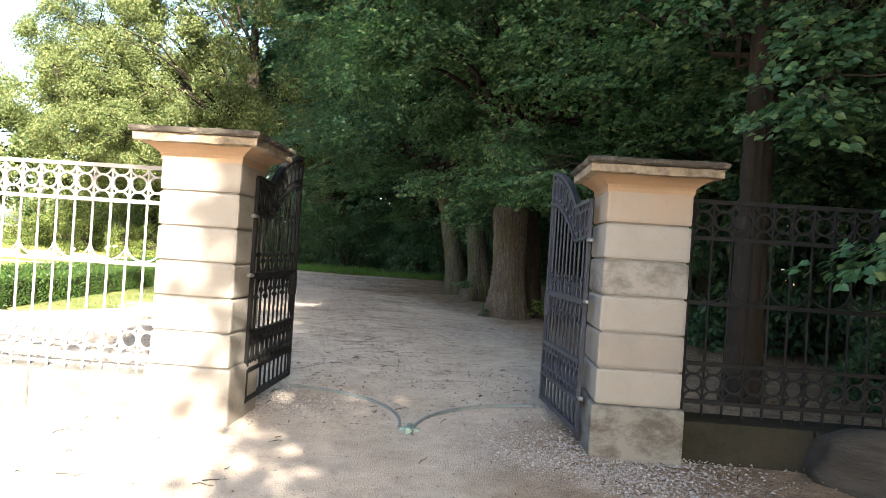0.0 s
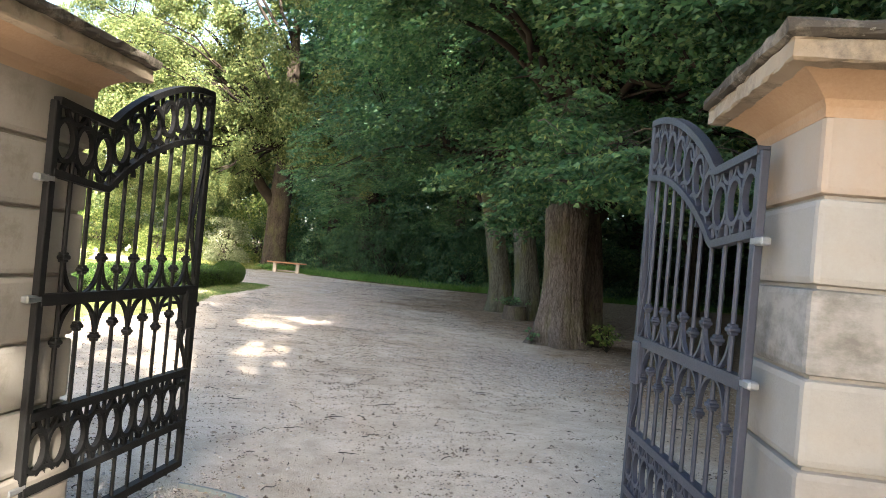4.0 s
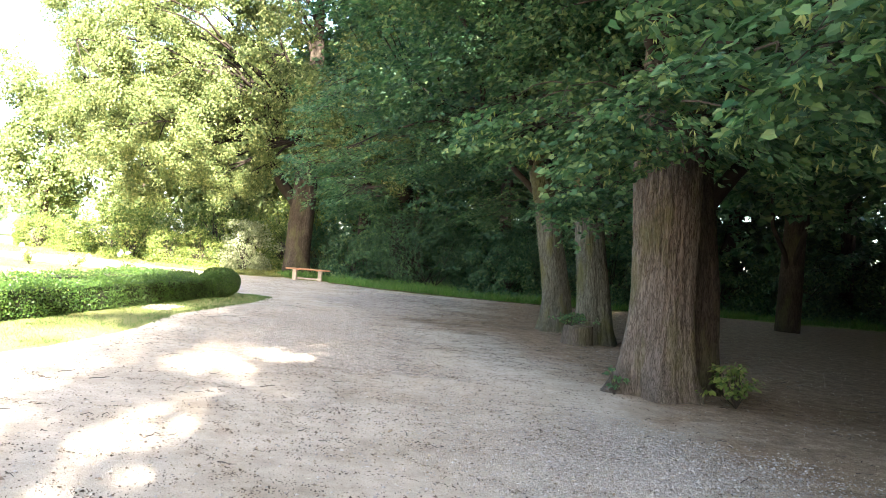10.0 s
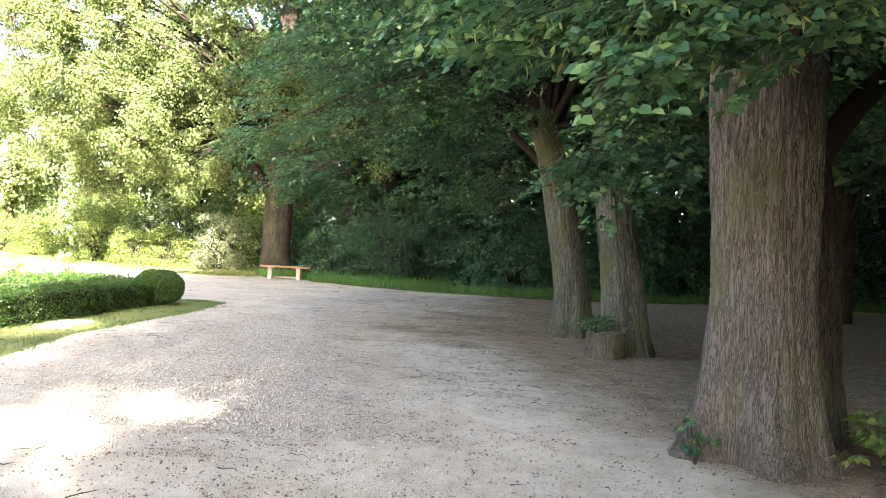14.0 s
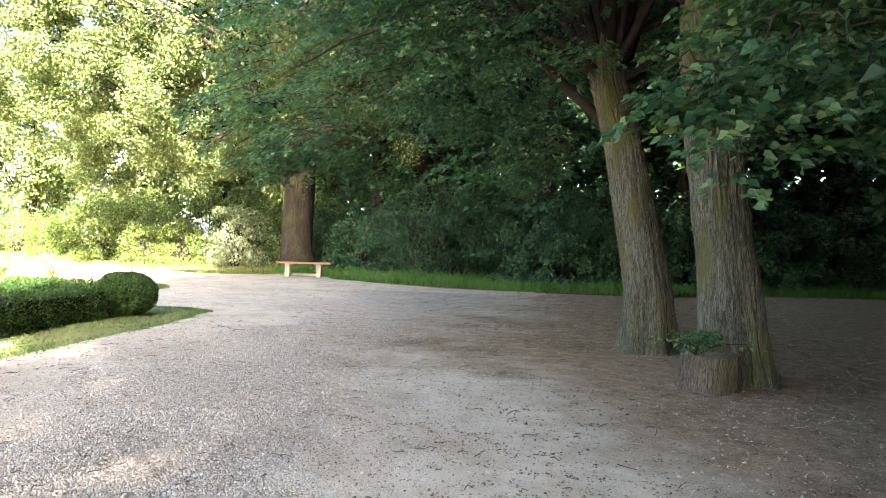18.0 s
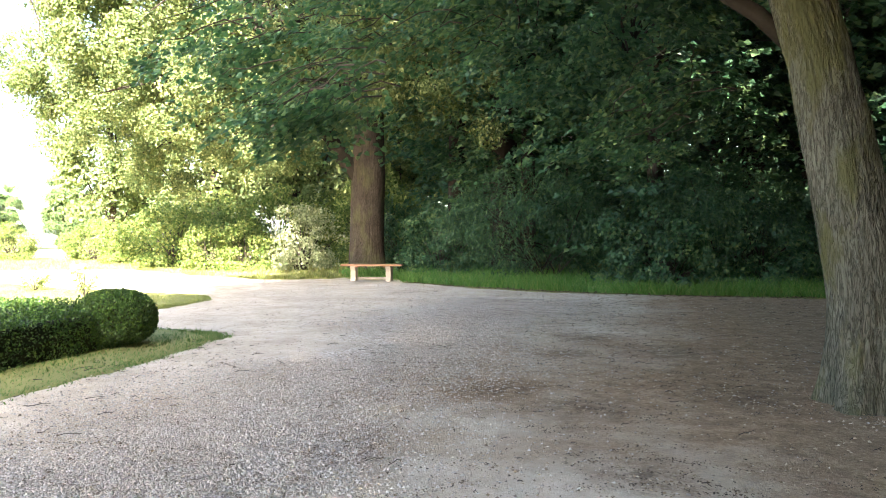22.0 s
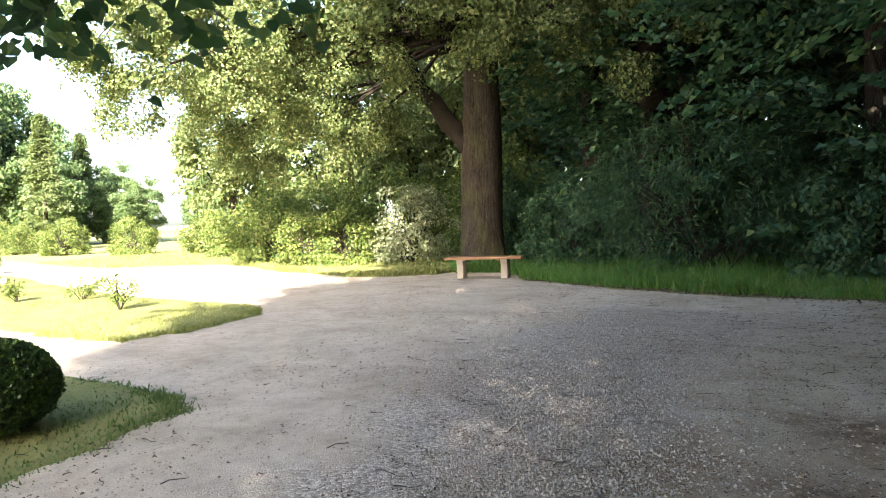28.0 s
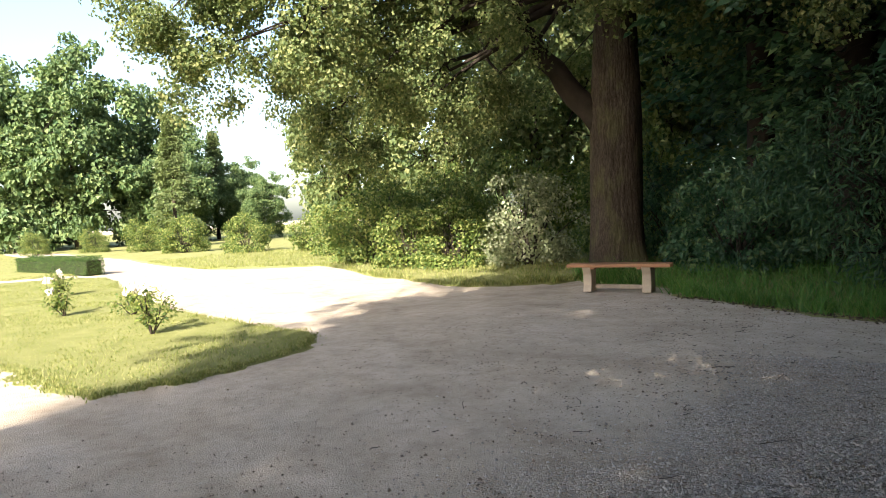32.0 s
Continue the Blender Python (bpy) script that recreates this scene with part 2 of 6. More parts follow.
    # scraped hollows of dark earth
    scuff = spot(-1.2, 19.2, 0.42, 1.4)
    for x, y, r in ((-0.35, 18.7, 0.5), (-1.8, 20.3, 0.35), (-0.9, 21.3, 0.45), (0.3, 21.6, 0.6), (0.1, 17.2, 0.4), (0.9, 19.4, 0.5), (-0.7, 22.6, 0.5)):
        scuff = maths(nt, "MAXIMUM", scuff, spot(x, y, r, 1.4))
    scuff = maths(nt, "MULTIPLY", scuff, ramp(nt, noise_tex(nt, v, 9.0, 8.0, 0.75), [(0.42, (0.15, 0.15, 0.15)), (0.58, (1, 1, 1))]))
    col = mix(nt, maths(nt, "MULTIPLY", scuff, 0.75), col, (0.085, 0.06, 0.042))
    crumbs = maths(nt, "MULTIPLY_ADD", drift, 0.75, 0.25)
    h = maths(nt, "MULTIPLY_ADD", maths(nt, "ADD", maths(nt, "MULTIPLY", maths(nt, "MINIMUM", gap.outputs["Distance"], 0.3), 4.0), fine), crumbs, maths(nt, "MULTIPLY_ADD", grit, 0.35, maths(nt, "MULTIPLY", mid, 0.9)))
    finish(nt, out, col, 0.95, h, 0.7, 0.014, spec=0.12)
    return m


def simple_mat(name, a, b, scale=3.0, rough=0.8, bump=0.3, dist=0.01, fine=40.0, stretch=(1, 1, 1), metal=0.0, spec=0.3):
    m, nt, out = mat(name)
    v = coords(nt, stretch)
    big = noise_tex(nt, v, scale, 5.0, 0.6)
    f = noise_tex(nt, v, fine, 5.0, 0.7)
    oi = nt.nodes.new("ShaderNodeObjectInfo")
    t = maths(nt, "MULTIPLY_ADD", f, 0.35, maths(nt, "MULTIPLY_ADD", oi.outputs["Random"], 0.16, maths(nt, "MULTIPLY", big, 0.7)))
    col = ramp(nt, t, [(0.3, a), (0.78, b)])
    finish(nt, out, col, rough, maths(nt, "MULTIPLY_ADD", big, 0.5, f), bump, dist, metal, spec)
    return m


def stone_mat(name="sandstone", soiled=0.0, grey=0.0, rusty=0.0):
    m, nt, out = mat(name)
    v = coords(nt)
    big = noise_tex(nt, v, 2.6, 5.0, 0.6)
    f = noise_tex(nt, v, 85.0, 4.0, 0.7)
    oi = nt.nodes.new("ShaderNodeObjectInfo")
    t = maths(nt, "MULTIPLY_ADD", f, 0.2, maths(nt, "MULTIPLY_ADD", oi.outputs["Random"], 0.3, maths(nt, "MULTIPLY", big, 0.6)))
    col = ramp(nt, t, [(0.25, (0.20, 0.176, 0.152)), (0.55, (0.255, 0.236, 0.212)), (0.85, (0.31, 0.292, 0.268))])
    rust = ramp(nt, noise_tex(nt, coords(nt, (1, 1, 2.5)), 1.5, 5.0), [(0.54, (0, 0, 0)), (0.72, (1, 1, 1))])
    col = mix(nt, maths(nt, "MULTIPLY", rust, 0.2), col, (0.28, 0.20, 0.14))
    if rusty:
        wash = ramp(nt, noise_tex(nt, coords(nt, (1, 1, 0.5)), 2.2, 6.0, 0.65), [(0.34, (0.25, 0.25, 0.25)), (0.62, (1, 1, 1))])
        col = mix(nt, maths(nt, "MULTIPLY", wash, rusty), col, (0.32, 0.195, 0.105))
    dirt = ramp(nt, noise_tex(nt, v, 4.3, 7.0, 0.7), [(0.58, (0, 0, 0)), (0.68, (1, 1, 1))])
    col = mix(nt, maths(nt, "MULTIPLY", dirt, 0.4), col, (0.15, 0.13, 0.10))
    if grey:
        col = mix(nt, grey, col, (0.18, 0.172, 0.155))
    if soiled:
        blotch = ramp(nt, noise_tex(nt, coords(nt, (1, 1, 1.6)), 3.4, 7.0, 0.72), [(0.42, (0, 0, 0)), (0.60, (1, 1, 1))])
        col = mix(nt, maths(nt, "MULTIPLY", blotch, soiled), col, (0.075, 0.068, 0.055))
    finish(nt, out, col, 0.9, maths(nt, "MULTIPLY_ADD", big, 0.8, f), 0.35, 0.006, spec=0.15)
    return m


def weathered_mat(name="weathered_sandstone", soot=0.88, base_tones=((0.13, 0.112, 0.09), (0.23, 0.205, 0.17)), edge=0.34):
    """Sandstone that has blackened in the weather: cap slabs and plinths."""
    m, nt, out = mat(name)
    v = coords(nt)
    f = noise_tex(nt, v, 70.0, 4.0, 0.7)
    base = ramp(nt, noise_tex(nt, v, 3.0, 5.0), [(0.3, base_tones[0]), (0.7, base_tones[1])])
    black = ramp(nt, noise_tex(nt, v, 5.5, 7.0, 0.72), [(edge, (0, 0, 0)), (edge + 0.16, (1, 1, 1))])
    col = mix(nt, maths(nt, "MULTIPLY", black, soot), base, (0.04, 0.035, 0.029))
    pale = ramp(nt, noise_tex(nt, v, 19.0, 5.0, 0.7), [(0.64, (0, 0, 0)), (0.70, (1, 1, 1))])
    col = mix(nt, maths(nt, "MULTIPLY", pale, 0.6), col, (0.30, 0.29, 0.26))
    finish(nt, out, col, 0.95, maths(nt, "ADD", f, black), 0.5, 0.006, spec=0.1)
    return m


M_GROUND = ground_mat()
M_STONE = stone_mat()
M_STAINED = stone_mat("stained_sandstone", 0.6, 0.2)
M_RUSTY = stone_mat("rust_washed_sandstone", rusty=0.42)
M_PLINTH = stone_mat("plinth_sandstone", 0.7, 0.6)
M_PLINTH_DARK = stone_mat("soot_stained_sandstone", 0.85, 0.85)
M_CAP = weathered_mat()
M_FASCIA = weathered_mat("half_weathered_sandstone", 0.6, ((0.19, 0.145, 0.098), (0.30, 0.255, 0.20)), 0.5)
M_CORNICE = simple_mat("rust_stained_sandstone", (0.22, 0.13, 0.072), (0.34, 0.235, 0.155), 3.0, 0.9, 0.35, 0.006, 80.0, spec=0.12)
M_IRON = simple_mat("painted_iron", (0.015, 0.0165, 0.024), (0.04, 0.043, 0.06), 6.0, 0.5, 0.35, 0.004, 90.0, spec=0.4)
# the same ironwork twice: shade and sun are put into its colour
M_IRON_SHADED = simple_mat("shaded_iron", (0.004, 0.004, 0.0042), (0.011, 0.011, 0.0112), 6.0, 0.7, 0.35, 0.004, 90.0, spec=0.2)
M_IRON_SUNLIT = simple_mat("sunlit_iron", (0.20, 0.19, 0.18), (0.32, 0.31, 0.29), 5.0, 0.55, 0.35, 0.004, 90.0, spec=0.45)
M_GALV = simple_mat("galvanised_steel", (0.16, 0.165, 0.17), (0.30, 0.305, 0.31), 8.0, 0.5, 0.2, 0.003, 90.0, metal=0.6)
M_LIME_BARK = bark_mat("lime_bark", (0.160, 0.132, 0.112), (0.042, 0.031, 0.025), 0.5)
M_GREEN_BARK = bark_mat("algae_green_lime_bark", (0.142, 0.138, 0.108), (0.036, 0.034, 0.024), 0.9)
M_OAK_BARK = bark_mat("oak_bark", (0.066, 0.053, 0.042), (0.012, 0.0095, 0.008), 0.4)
M_TWIG = simple_mat("twig_bark", (0.018, 0.014, 0.01), (0.055, 0.043, 0.032), 4.0, 0.9)
# bark for limbs and shaded trunks: the shade under the leaves is in the colour
M_BARK_SHADED = simple_mat("shaded_bark", (0.014, 0.011, 0.009), (0.042, 0.034, 0.027), 4.0, 0.9, 0.5, 0.01, 40.0, spec=0.1)
M_LIME = leaf_mat("lime_leaves", (0.034, 0.10, 0.05), (0.125, 0.245, 0.112), 0.5, (0.27, 0.36, 0.15))
M_OAK = leaf_mat("oak_leaves", (0.075, 0.118, 0.04), (0.19, 0.23, 0.085), 0.45, (0.38, 0.395, 0.17), 0.6)
M_BRACT = leaf_mat("lime_bracts", (0.30, 0.36, 0.13), (0.45, 0.50, 0.22), 0.5)
M_WOOD = leaf_mat("wood_leaves", (0.025, 0.078, 0.042), (0.095, 0.19, 0.095), 0.45, (0.21, 0.29, 0.12))
M_SHRUB = leaf_mat("shrub_leaves", (0.055, 0.11, 0.024), (0.21, 0.26, 0.065), 0.45, (0.42, 0.43, 0.15), 0.55)
M_PALE = leaf_mat("grey_shrub_leaves", (0.16, 0.20, 0.10), (0.34, 0.37, 0.22), 0.4, (0.5, 0.5, 0.36), 0.5)
M_FAR = leaf_mat("far_leaves", (0.06, 0.115, 0.045), (0.15, 0.215, 0.08), 0.38, (0.24, 0.30, 0.12), 0.6)
M_LAUREL = leaf_mat("laurel_leaves", (0.017, 0.054, 0.024), (0.052, 0.118, 0.05), 0.25, (0.13, 0.19, 0.07), 0.5)
M_FIR = leaf_mat("fir_needles", (0.09, 0.13, 0.05), (0.17, 0.21, 0.08), 0.25)
M_HEDGE = leaf_mat("box_leaves", (0.022, 0.056, 0.014), (0.062, 0.125, 0.022), 0.28, (0.14, 0.21, 0.04))
# near-black filling that stands for the shade inside a hedge
M_HEDGE_SHADE = simple_mat("hedge_inner_shade", (0.008, 0.012, 0.005), (0.03, 0.035, 0.015), 8.0, 0.95)
M_GRASS = leaf_mat("grass_blades", (0.055, 0.165, 0.03), (0.13, 0.27, 0.05), 0.4, (0.27, 0.31, 0.11), 0.5)
M_GRASS_THIN = leaf_mat("trodden_grass", (0.06, 0.125, 0.03), (0.14, 0.21, 0.06), 0.4, (0.26, 0.26, 0.12), 0.6)
# sunlit copy of the grass, the sun's yellow put into its colour
M_GRASS_SUNLIT = leaf_mat("sunlit_grass", (0.12, 0.165, 0.04), (0.29, 0.30, 0.09), 0.4, (0.46, 0.42, 0.2), 0.5)
M_LAWN = simple_mat("lawn_sward", (0.12, 0.14, 0.04), (0.25, 0.245, 0.10), 2.0, 0.95, 0.6, 0.02, 60.0, spec=0.1)
M_PEBBLE = leaf_mat("pebbles", (0.22, 0.195, 0.17), (0.37, 0.33, 0.295), 0.0, (0.52, 0.48, 0.44), 0.9)
M_CLOD = leaf_mat("clods_and_stones", (0.10, 0.07, 0.048), (0.27, 0.22, 0.175), 0.0, (0.64, 0.59, 0.52), 0.9)
M_LITTER = leaf_mat("fallen_leaves", (0.12, 0.078, 0.045), (0.36, 0.28, 0.19), 0.1, (0.62, 0.55, 0.44), 0.8)
M_DEBRIS = leaf_mat("leaf_debris", (0.035, 0.024, 0.016), (0.11, 0.078, 0.05), 0.05, (0.22, 0.16, 0.10), 0.85)
M_BENCH = simple_mat("weathered_bench_wood", (0.15, 0.062, 0.032), (0.33, 0.17, 0.09), 2.0, 0.6, 0.3, 0.004, 30.0, (0.6, 12, 12))
M_CONCRETE = simple_mat("bench_concrete", (0.27, 0.22, 0.165), (0.43, 0.36, 0.28), 3.0, 0.9, 0.3, 0.004, 70.0)
M_CUT = simple_mat("stump_wood", (0.14, 0.11, 0.085), (0.30, 0.25, 0.20), 4.0, 0.9, 0.5, 0.01, 30.0, (1, 1, 0.2))
M_ROCK = simple_mat("field_stone", (0.03, 0.025, 0.02), (0.11, 0.095, 0.08), 3.0, 0.95, 0.8, 0.03, 30.0, (0.6, 0.6, 3.0), spec=0.1)
# sandstone of the right wall, darkened to carry the shade of the trees
M_WALL_SHADED = simple_mat("shaded_sandstone", (0.011, 0.012, 0.008), (0.045, 0.04, 0.03), 3.0, 0.95, 0.5, 0.01, 50.0, spec=0.1)
M_ROSE = simple_mat("rose_petals", (0.70, 0.60, 0.56), (0.86, 0.80, 0.76), 9.0, 0.7, 0.1)


# ---- building helpers ----
def thing(name, x=0.0, y=0.0, z=0.0, rz=0.0, label="", category="", group="", kind=""):
    e = new(name)
    e.matrix_basis = pose(x, y, z, 0, 0, rz)
    return tagged(e, label, category, group, kind)


def from_bm(name, bm, material, smooth=False):
    me = bpy.data.meshes.new(name)
    bm.normal_update()
    bm.to_mesh(me)
    bm.free()
    me.materials.append(material)
    if smooth:
        me.shade_smooth()
    return me


def part(name, bm, material, parent, label="", smooth=False):
    me = bm if isinstance(bm, bpy.types.Mesh) else from_bm(name, bm, material, smooth)
    ob = new(name, me)
    ob.parent = parent
    if label:
        ob["label"] = label
    return ob


def np_mesh(name, verts, faces, material, smooth=False):
    """A mesh from numpy arrays; faces is an (n, k) array."""
    me = bpy.data.meshes.new(name)
    verts = np.asarray(verts, np.float32)
    faces = np.asarray(faces, np.int32)
    n, k = faces.shape
    me.vertices.add(len(verts))
    me.vertices.foreach_set("co", verts.ravel())
    me.loops.add(n * k)
    me.loops.foreach_set("vertex_index", faces.ravel())
    me.polygons.add(n)
    me.polygons.foreach_set("loop_start", np.arange(0, n * k, k, dtype=np.int32))
    me.polygons.foreach_set("use_smooth", np.full(n, smooth))
    me.update(calc_edges=True)
    me.materials.append(material)
    return me


def box(bm, sx, sy, sz, m=Matrix(), bevel=0.0, seg=1):
    r = bmesh.ops.create_cube(bm, size=1.0, matrix=m @ Matrix.Diagonal((sx, sy, sz, 1)))
    if bevel:
        edges = list({e for v in r["verts"] for e in v.link_edges})
        bmesh.ops.bevel(bm, geom=edges, offset=bevel, segments=seg, affect="EDGES", profile=0.6)
    return bm


def box_mesh(name, sx, sy, sz, material, bevel=0.0, seg=1):
    return from_bm(name, box(bmesh.new(), sx, sy, sz, Matrix(), bevel, seg), material)


def tube(points, radii, sides=8, cap=True, twist=0.0):
    """Vertices and quads of a tapered tube along points."""
    pts = np.asarray(points, float)
    rad = np.broadcast_to(np.asarray(radii, float), (len(pts),))
    d = np.gradient(pts, axis=0)
    d /= np.linalg.norm(d, axis=1)[:, None] + 1e-9
    ref = np.where(np.abs(d[:, 2:3]) > 0.9, np.array([[1.0, 0, 0]]), np.array([[0, 0, 1.0]]))
    a = np.cross(d, ref)
    a /= np.linalg.norm(a, axis=1)[:, None] + 1e-9
    b = np.cross(d, a)
    ang = np.linspace(0, 2 * np.pi, sides, endpoint=False) + twist
    v = pts[:, None] + rad[:, None, None] * (np.cos(ang)[None, :, None] * a[:, None] + np.sin(ang)[None, :, None] * b[:, None])
    i = np.arange(len(pts) - 1)[:, None] * sides
    j = np.arange(sides)[None]
    k = (j + 1) % sides
    f = np.stack([i + j, i + k, i + sides + k, i + sides + j], -1).reshape(-1, 4)
    v = v.reshape(-1, 3)
    if cap:
        n = len(v)
        v = np.vstack([v, pts[0], pts[-1]])
        e = (len(pts) - 1) * sides
        j = np.arange(sides)
        k = (j + 1) % sides
        f = np.vstack([f, np.stack([k, j, np.full(sides, n), np.full(sides, n)], -1), np.stack([e + j, e + k, np.full(sides, n + 1), np.full(sides, n + 1)], -1)])
    return v, f


def join(pieces):
    vs, fs, n = [], [], 0
    for v, f in pieces:
        vs.append(v)
        fs.append(np.asarray(f) + n)
        n += len(v)
    return np.vstack(vs), np.vstack(fs)


def tube_bm(points, radii, sides=8):
    bm = bmesh.new()
    v, f = tube(points, radii, sides)
    vs = [bm.verts.new(p) for p in v]
    for q in f:
        try:
            bm.faces.new([vs[i] for i in dict.fromkeys(q.tolist())])
        except ValueError:
            pass
    return bm


def bend(a, b, sag, n=6, rng=None, wob=0.0):
    """A curved line from a to b, lifted in its middle by sag."""
    t = np.linspace(0, 1, n)[:, None]
    p = np.asarray(a)[None] * (1 - t) + np.asarray(b)[None] * t
    p[:, 2] += sag * 4 * (t * (1 - t))[:, 0]
    if rng is not None and wob:
        w = rng.normal(0, wob, (n, 3))
        w[0] = 0
        p += w
    return p


def leaves(pos, way, up, size, rng, shape="diamond", fold=0.25):
    """One small folded blade at each pos, pointing along way."""
    way = way / (np.linalg.norm(way, axis=1)[:, None] + 1e-9)
    side = np.cross(way, up)
    side /= np.linalg.norm(side, axis=1)[:, None] + 1e-9
    nor = np.cross(side, way)
    s = (size * rng.uniform(0.65, 1.2, len(pos)))[:, None]
    if shape == "diamond":
        outline = np.array([(0, 0, 0), (0.42, 0.42, fold), (1.0, 0, 0), (0.42, -0.42, fold)])
        quads = np.array([(0, 1, 2, 3)])
    elif shape == "blade":
        outline = np.array([(0, 0, 0), (0.45, 0.13, 0.04), (1.0, 0, -0.05), (0.45, -0.13, 0.04)])
        quads = np.array([(0, 1, 2, 3)])
    elif shape == "heart":
        outline = np.array([(0.06, 0, 0), (0.02, 0.36, 0.06), (0.55, 0.42, 0.03), (1.12, 0, -0.16), (0.55, -0.42, 0.03), (0.02, -0.36, 0.06)])
        quads = np.array([(0, 3, 2, 1), (0, 5, 4, 3)])
    else:
        outline = np.array([(0, 0.5, 0), (0, -0.5, 0), (1, 0, 0)])
        quads = np.array([(0, 1, 2)])
    k = len(outline)
    v = pos[:, None] + s[:, None] * (outline[None, :, 0:1] * way[:, None] + outline[None, :, 1:2] * side[:, None] + outline[None, :, 2:3] * nor[:, None])
    f = (np.arange(len(pos)) * k)[:, None, None] + quads[None]
    return v.reshape(-1, 3), f.reshape(-1, quads.shape[1])


def sprays(centres, outward, n, radius, size, rng, shape="diamond", droop=0.35, flat=0.28, tumble=0.45):
    """Leaves in flat drooping sprays: n round each centre."""
    c = np.repeat(centres, n, axis=0)
    o = np.repeat(outward, n, axis=0)
    r = np.repeat(np.broadcast_to(radius, (len(centres),)), n)
    q = rng.normal(0, 1, (len(c), 3))
    q /= np.linalg.norm(q, axis=1)[:, None]
    q *= (rng.uniform(0, 1, len(c)) ** 0.5)[:, None]
    off = q * r[:, None]
    off[:, 2] *= flat
    along = np.einsum("ij,ij->i", off[:, :2], o[:, :2])
    off[:, 2] -= droop * np.maximum(along, -0.2 * r) + 0.12 * r * (np.linalg.norm(q[:, :2], axis=1) ** 2)
    pos = c + off
    way = q + 0.7 * o + rng.normal(0, 0.35, q.shape)
    way[:, 2] = -0.25 - 0.35 * rng.uniform(0, 1, len(c)) + 0.3 * rng.normal(0, 1, len(c))
    up = np.array([[0, 0, 1.0]]) + rng.normal(0, tumble, q.shape)
    return leaves(pos, way, up, np.full(len(c), size), rng, shape)


def fronds(centres, outward, n, radius, size, rng, shape="diamond", droop=0.35, flat=0.28, tumble=0.45, twigs=5):
    """Leaves set two by two along the side twigs of flat, drooping boughs: n on the bough at each centre."""
    m = len(centres)
    r = np.repeat(np.broadcast_to(radius, (m,)), n)
    o = outward + rng.normal(0, 0.3, (m, 3)) * np.array([1, 1, 0])
    o[:, 2] = 0
    o /= np.linalg.norm(o, axis=1)[:, None] + 1e-9
    side = np.column_stack([-o[:, 1], o[:, 0], rng.normal(0, 0.25 + 0.5 * flat, m)])
    o[:, 2] = rng.normal(0.05, 0.15 + 0.4 * flat, m)
    o, side, c = (np.repeat(a, n, axis=0) for a in (o, side, centres))
    k = len(c)
    u = (np.floor(rng.uniform(0, twigs, k)) + rng.normal(0.5, 0.13, k)) / twigs
    hand = rng.choice((-1.0, 1.0), k)[:, None]
    w = rng.uniform(0, 1, k) ** 0.75
    reach = 1.15 * (1 - 0.72 * u) * np.clip(6 * u, 0.3, 1)
    twig = 0.72 * hand * side + 0.7 * o
    pos = c + r[:, None] * (o * (2 * u - 1)[:, None] + twig * (w * reach)[:, None])
    pos[:, 2] -= r * (droop * (1.3 * u * u + 0.9 * (w * reach) ** 2) - 0.2 * droop)
    pos += rng.normal(0, 0.035, (k, 3)) * r[:, None]
    way = twig + 0.75 * rng.choice((-1.0, 1.0), k)[:, None] * (0.7 * o - 0.72 * hand * side) + rng.normal(0, 0.25, (k, 3))
    way[:, 2] = -0.22 - 0.4 * rng.uniform(0, 1, k)
    up = np.array([[0, 0, 0.8]]) + 0.65 * o + rng.normal(0, tumble, (k, 3))
    return leaves(pos, way, up, np.full(k, size), rng, shape)


def tufts(centres, outward, n, radius, size, rng, flat=0.7, tumble=0.5):
    """Leaves in round, drooping tufts that turn their faces outwards: n in the tuft at each centre."""
    q = rng.normal(0, 1, (len(centres) * n, 3))
    q /= np.linalg.norm(q, axis=1)[:, None]
    r = np.repeat(np.broadcast_to(radius, (len(centres),)), n)
    off = q * (r * rng.uniform(0.25, 1, len(q)) ** 0.6)[:, None]
    off[:, 2] *= flat
    o = np.repeat(outward, n, axis=0)
    pos = np.repeat(centres, n, axis=0) + off
    pos[:, 2] -= 0.25 * np.maximum(np.einsum("ij,ij->i", off[:, :2], o[:, :2]), 0)
    way = np.cross(q, rng.normal(0, 1, q.shape)) + 0.3 * o
    way[:, 2] -= 0.45
    up = np.array([[0, 0, 0.5]]) + 0.8 * q + 0.5 * o + rng.normal(0, tumble, q.shape)
    return leaves(pos, way, up, np.full(len(q), size), rng)


def crown_points(n, centre, radii, rng, low=-0.75, shell=0.55, lump=0.22, clump=0.0):
    """Places for sprays in a lumpy, hollow ellipsoid."""
    d = rng.normal(0, 1, (n * 2, 3))
    d /= np.linalg.norm(d, axis=1)[:, None]
    d = d[d[:, 2] > low][:n]
    ph = rng.uniform(0, 6.28, 6)
    az = np.arctan2(d[:, 1], d[:, 0])
    lumps = 1 + lump * (np.sin(3 * az + ph[0] + 2 * d[:, 2]) * 0.5 + np.sin(5 * az + ph[1] - 4 * d[:, 2]) * 0.35 + np.sin(6 * d[:, 2] + ph[2] + 2 * az) * 0.4)
    t = shell + (1 - shell) * rng.uniform(0, 1, len(d)) ** 0.6
    p = np.asarray(centre) + d * np.asarray(radii) * (lumps * t)[:, None]
    if clump:
        hubs = p[:max(4, len(p) // 8)]
        near = hubs[np.argmin(((p[:, None] - hubs[None]) ** 2).sum(-1), axis=1)]
        p = p + clump * (near - p)
    out = d.copy()
    out[:, 2] *= 0.3
    return p, out / (np.linalg.norm(out, axis=1)[:, None] + 1e-9)


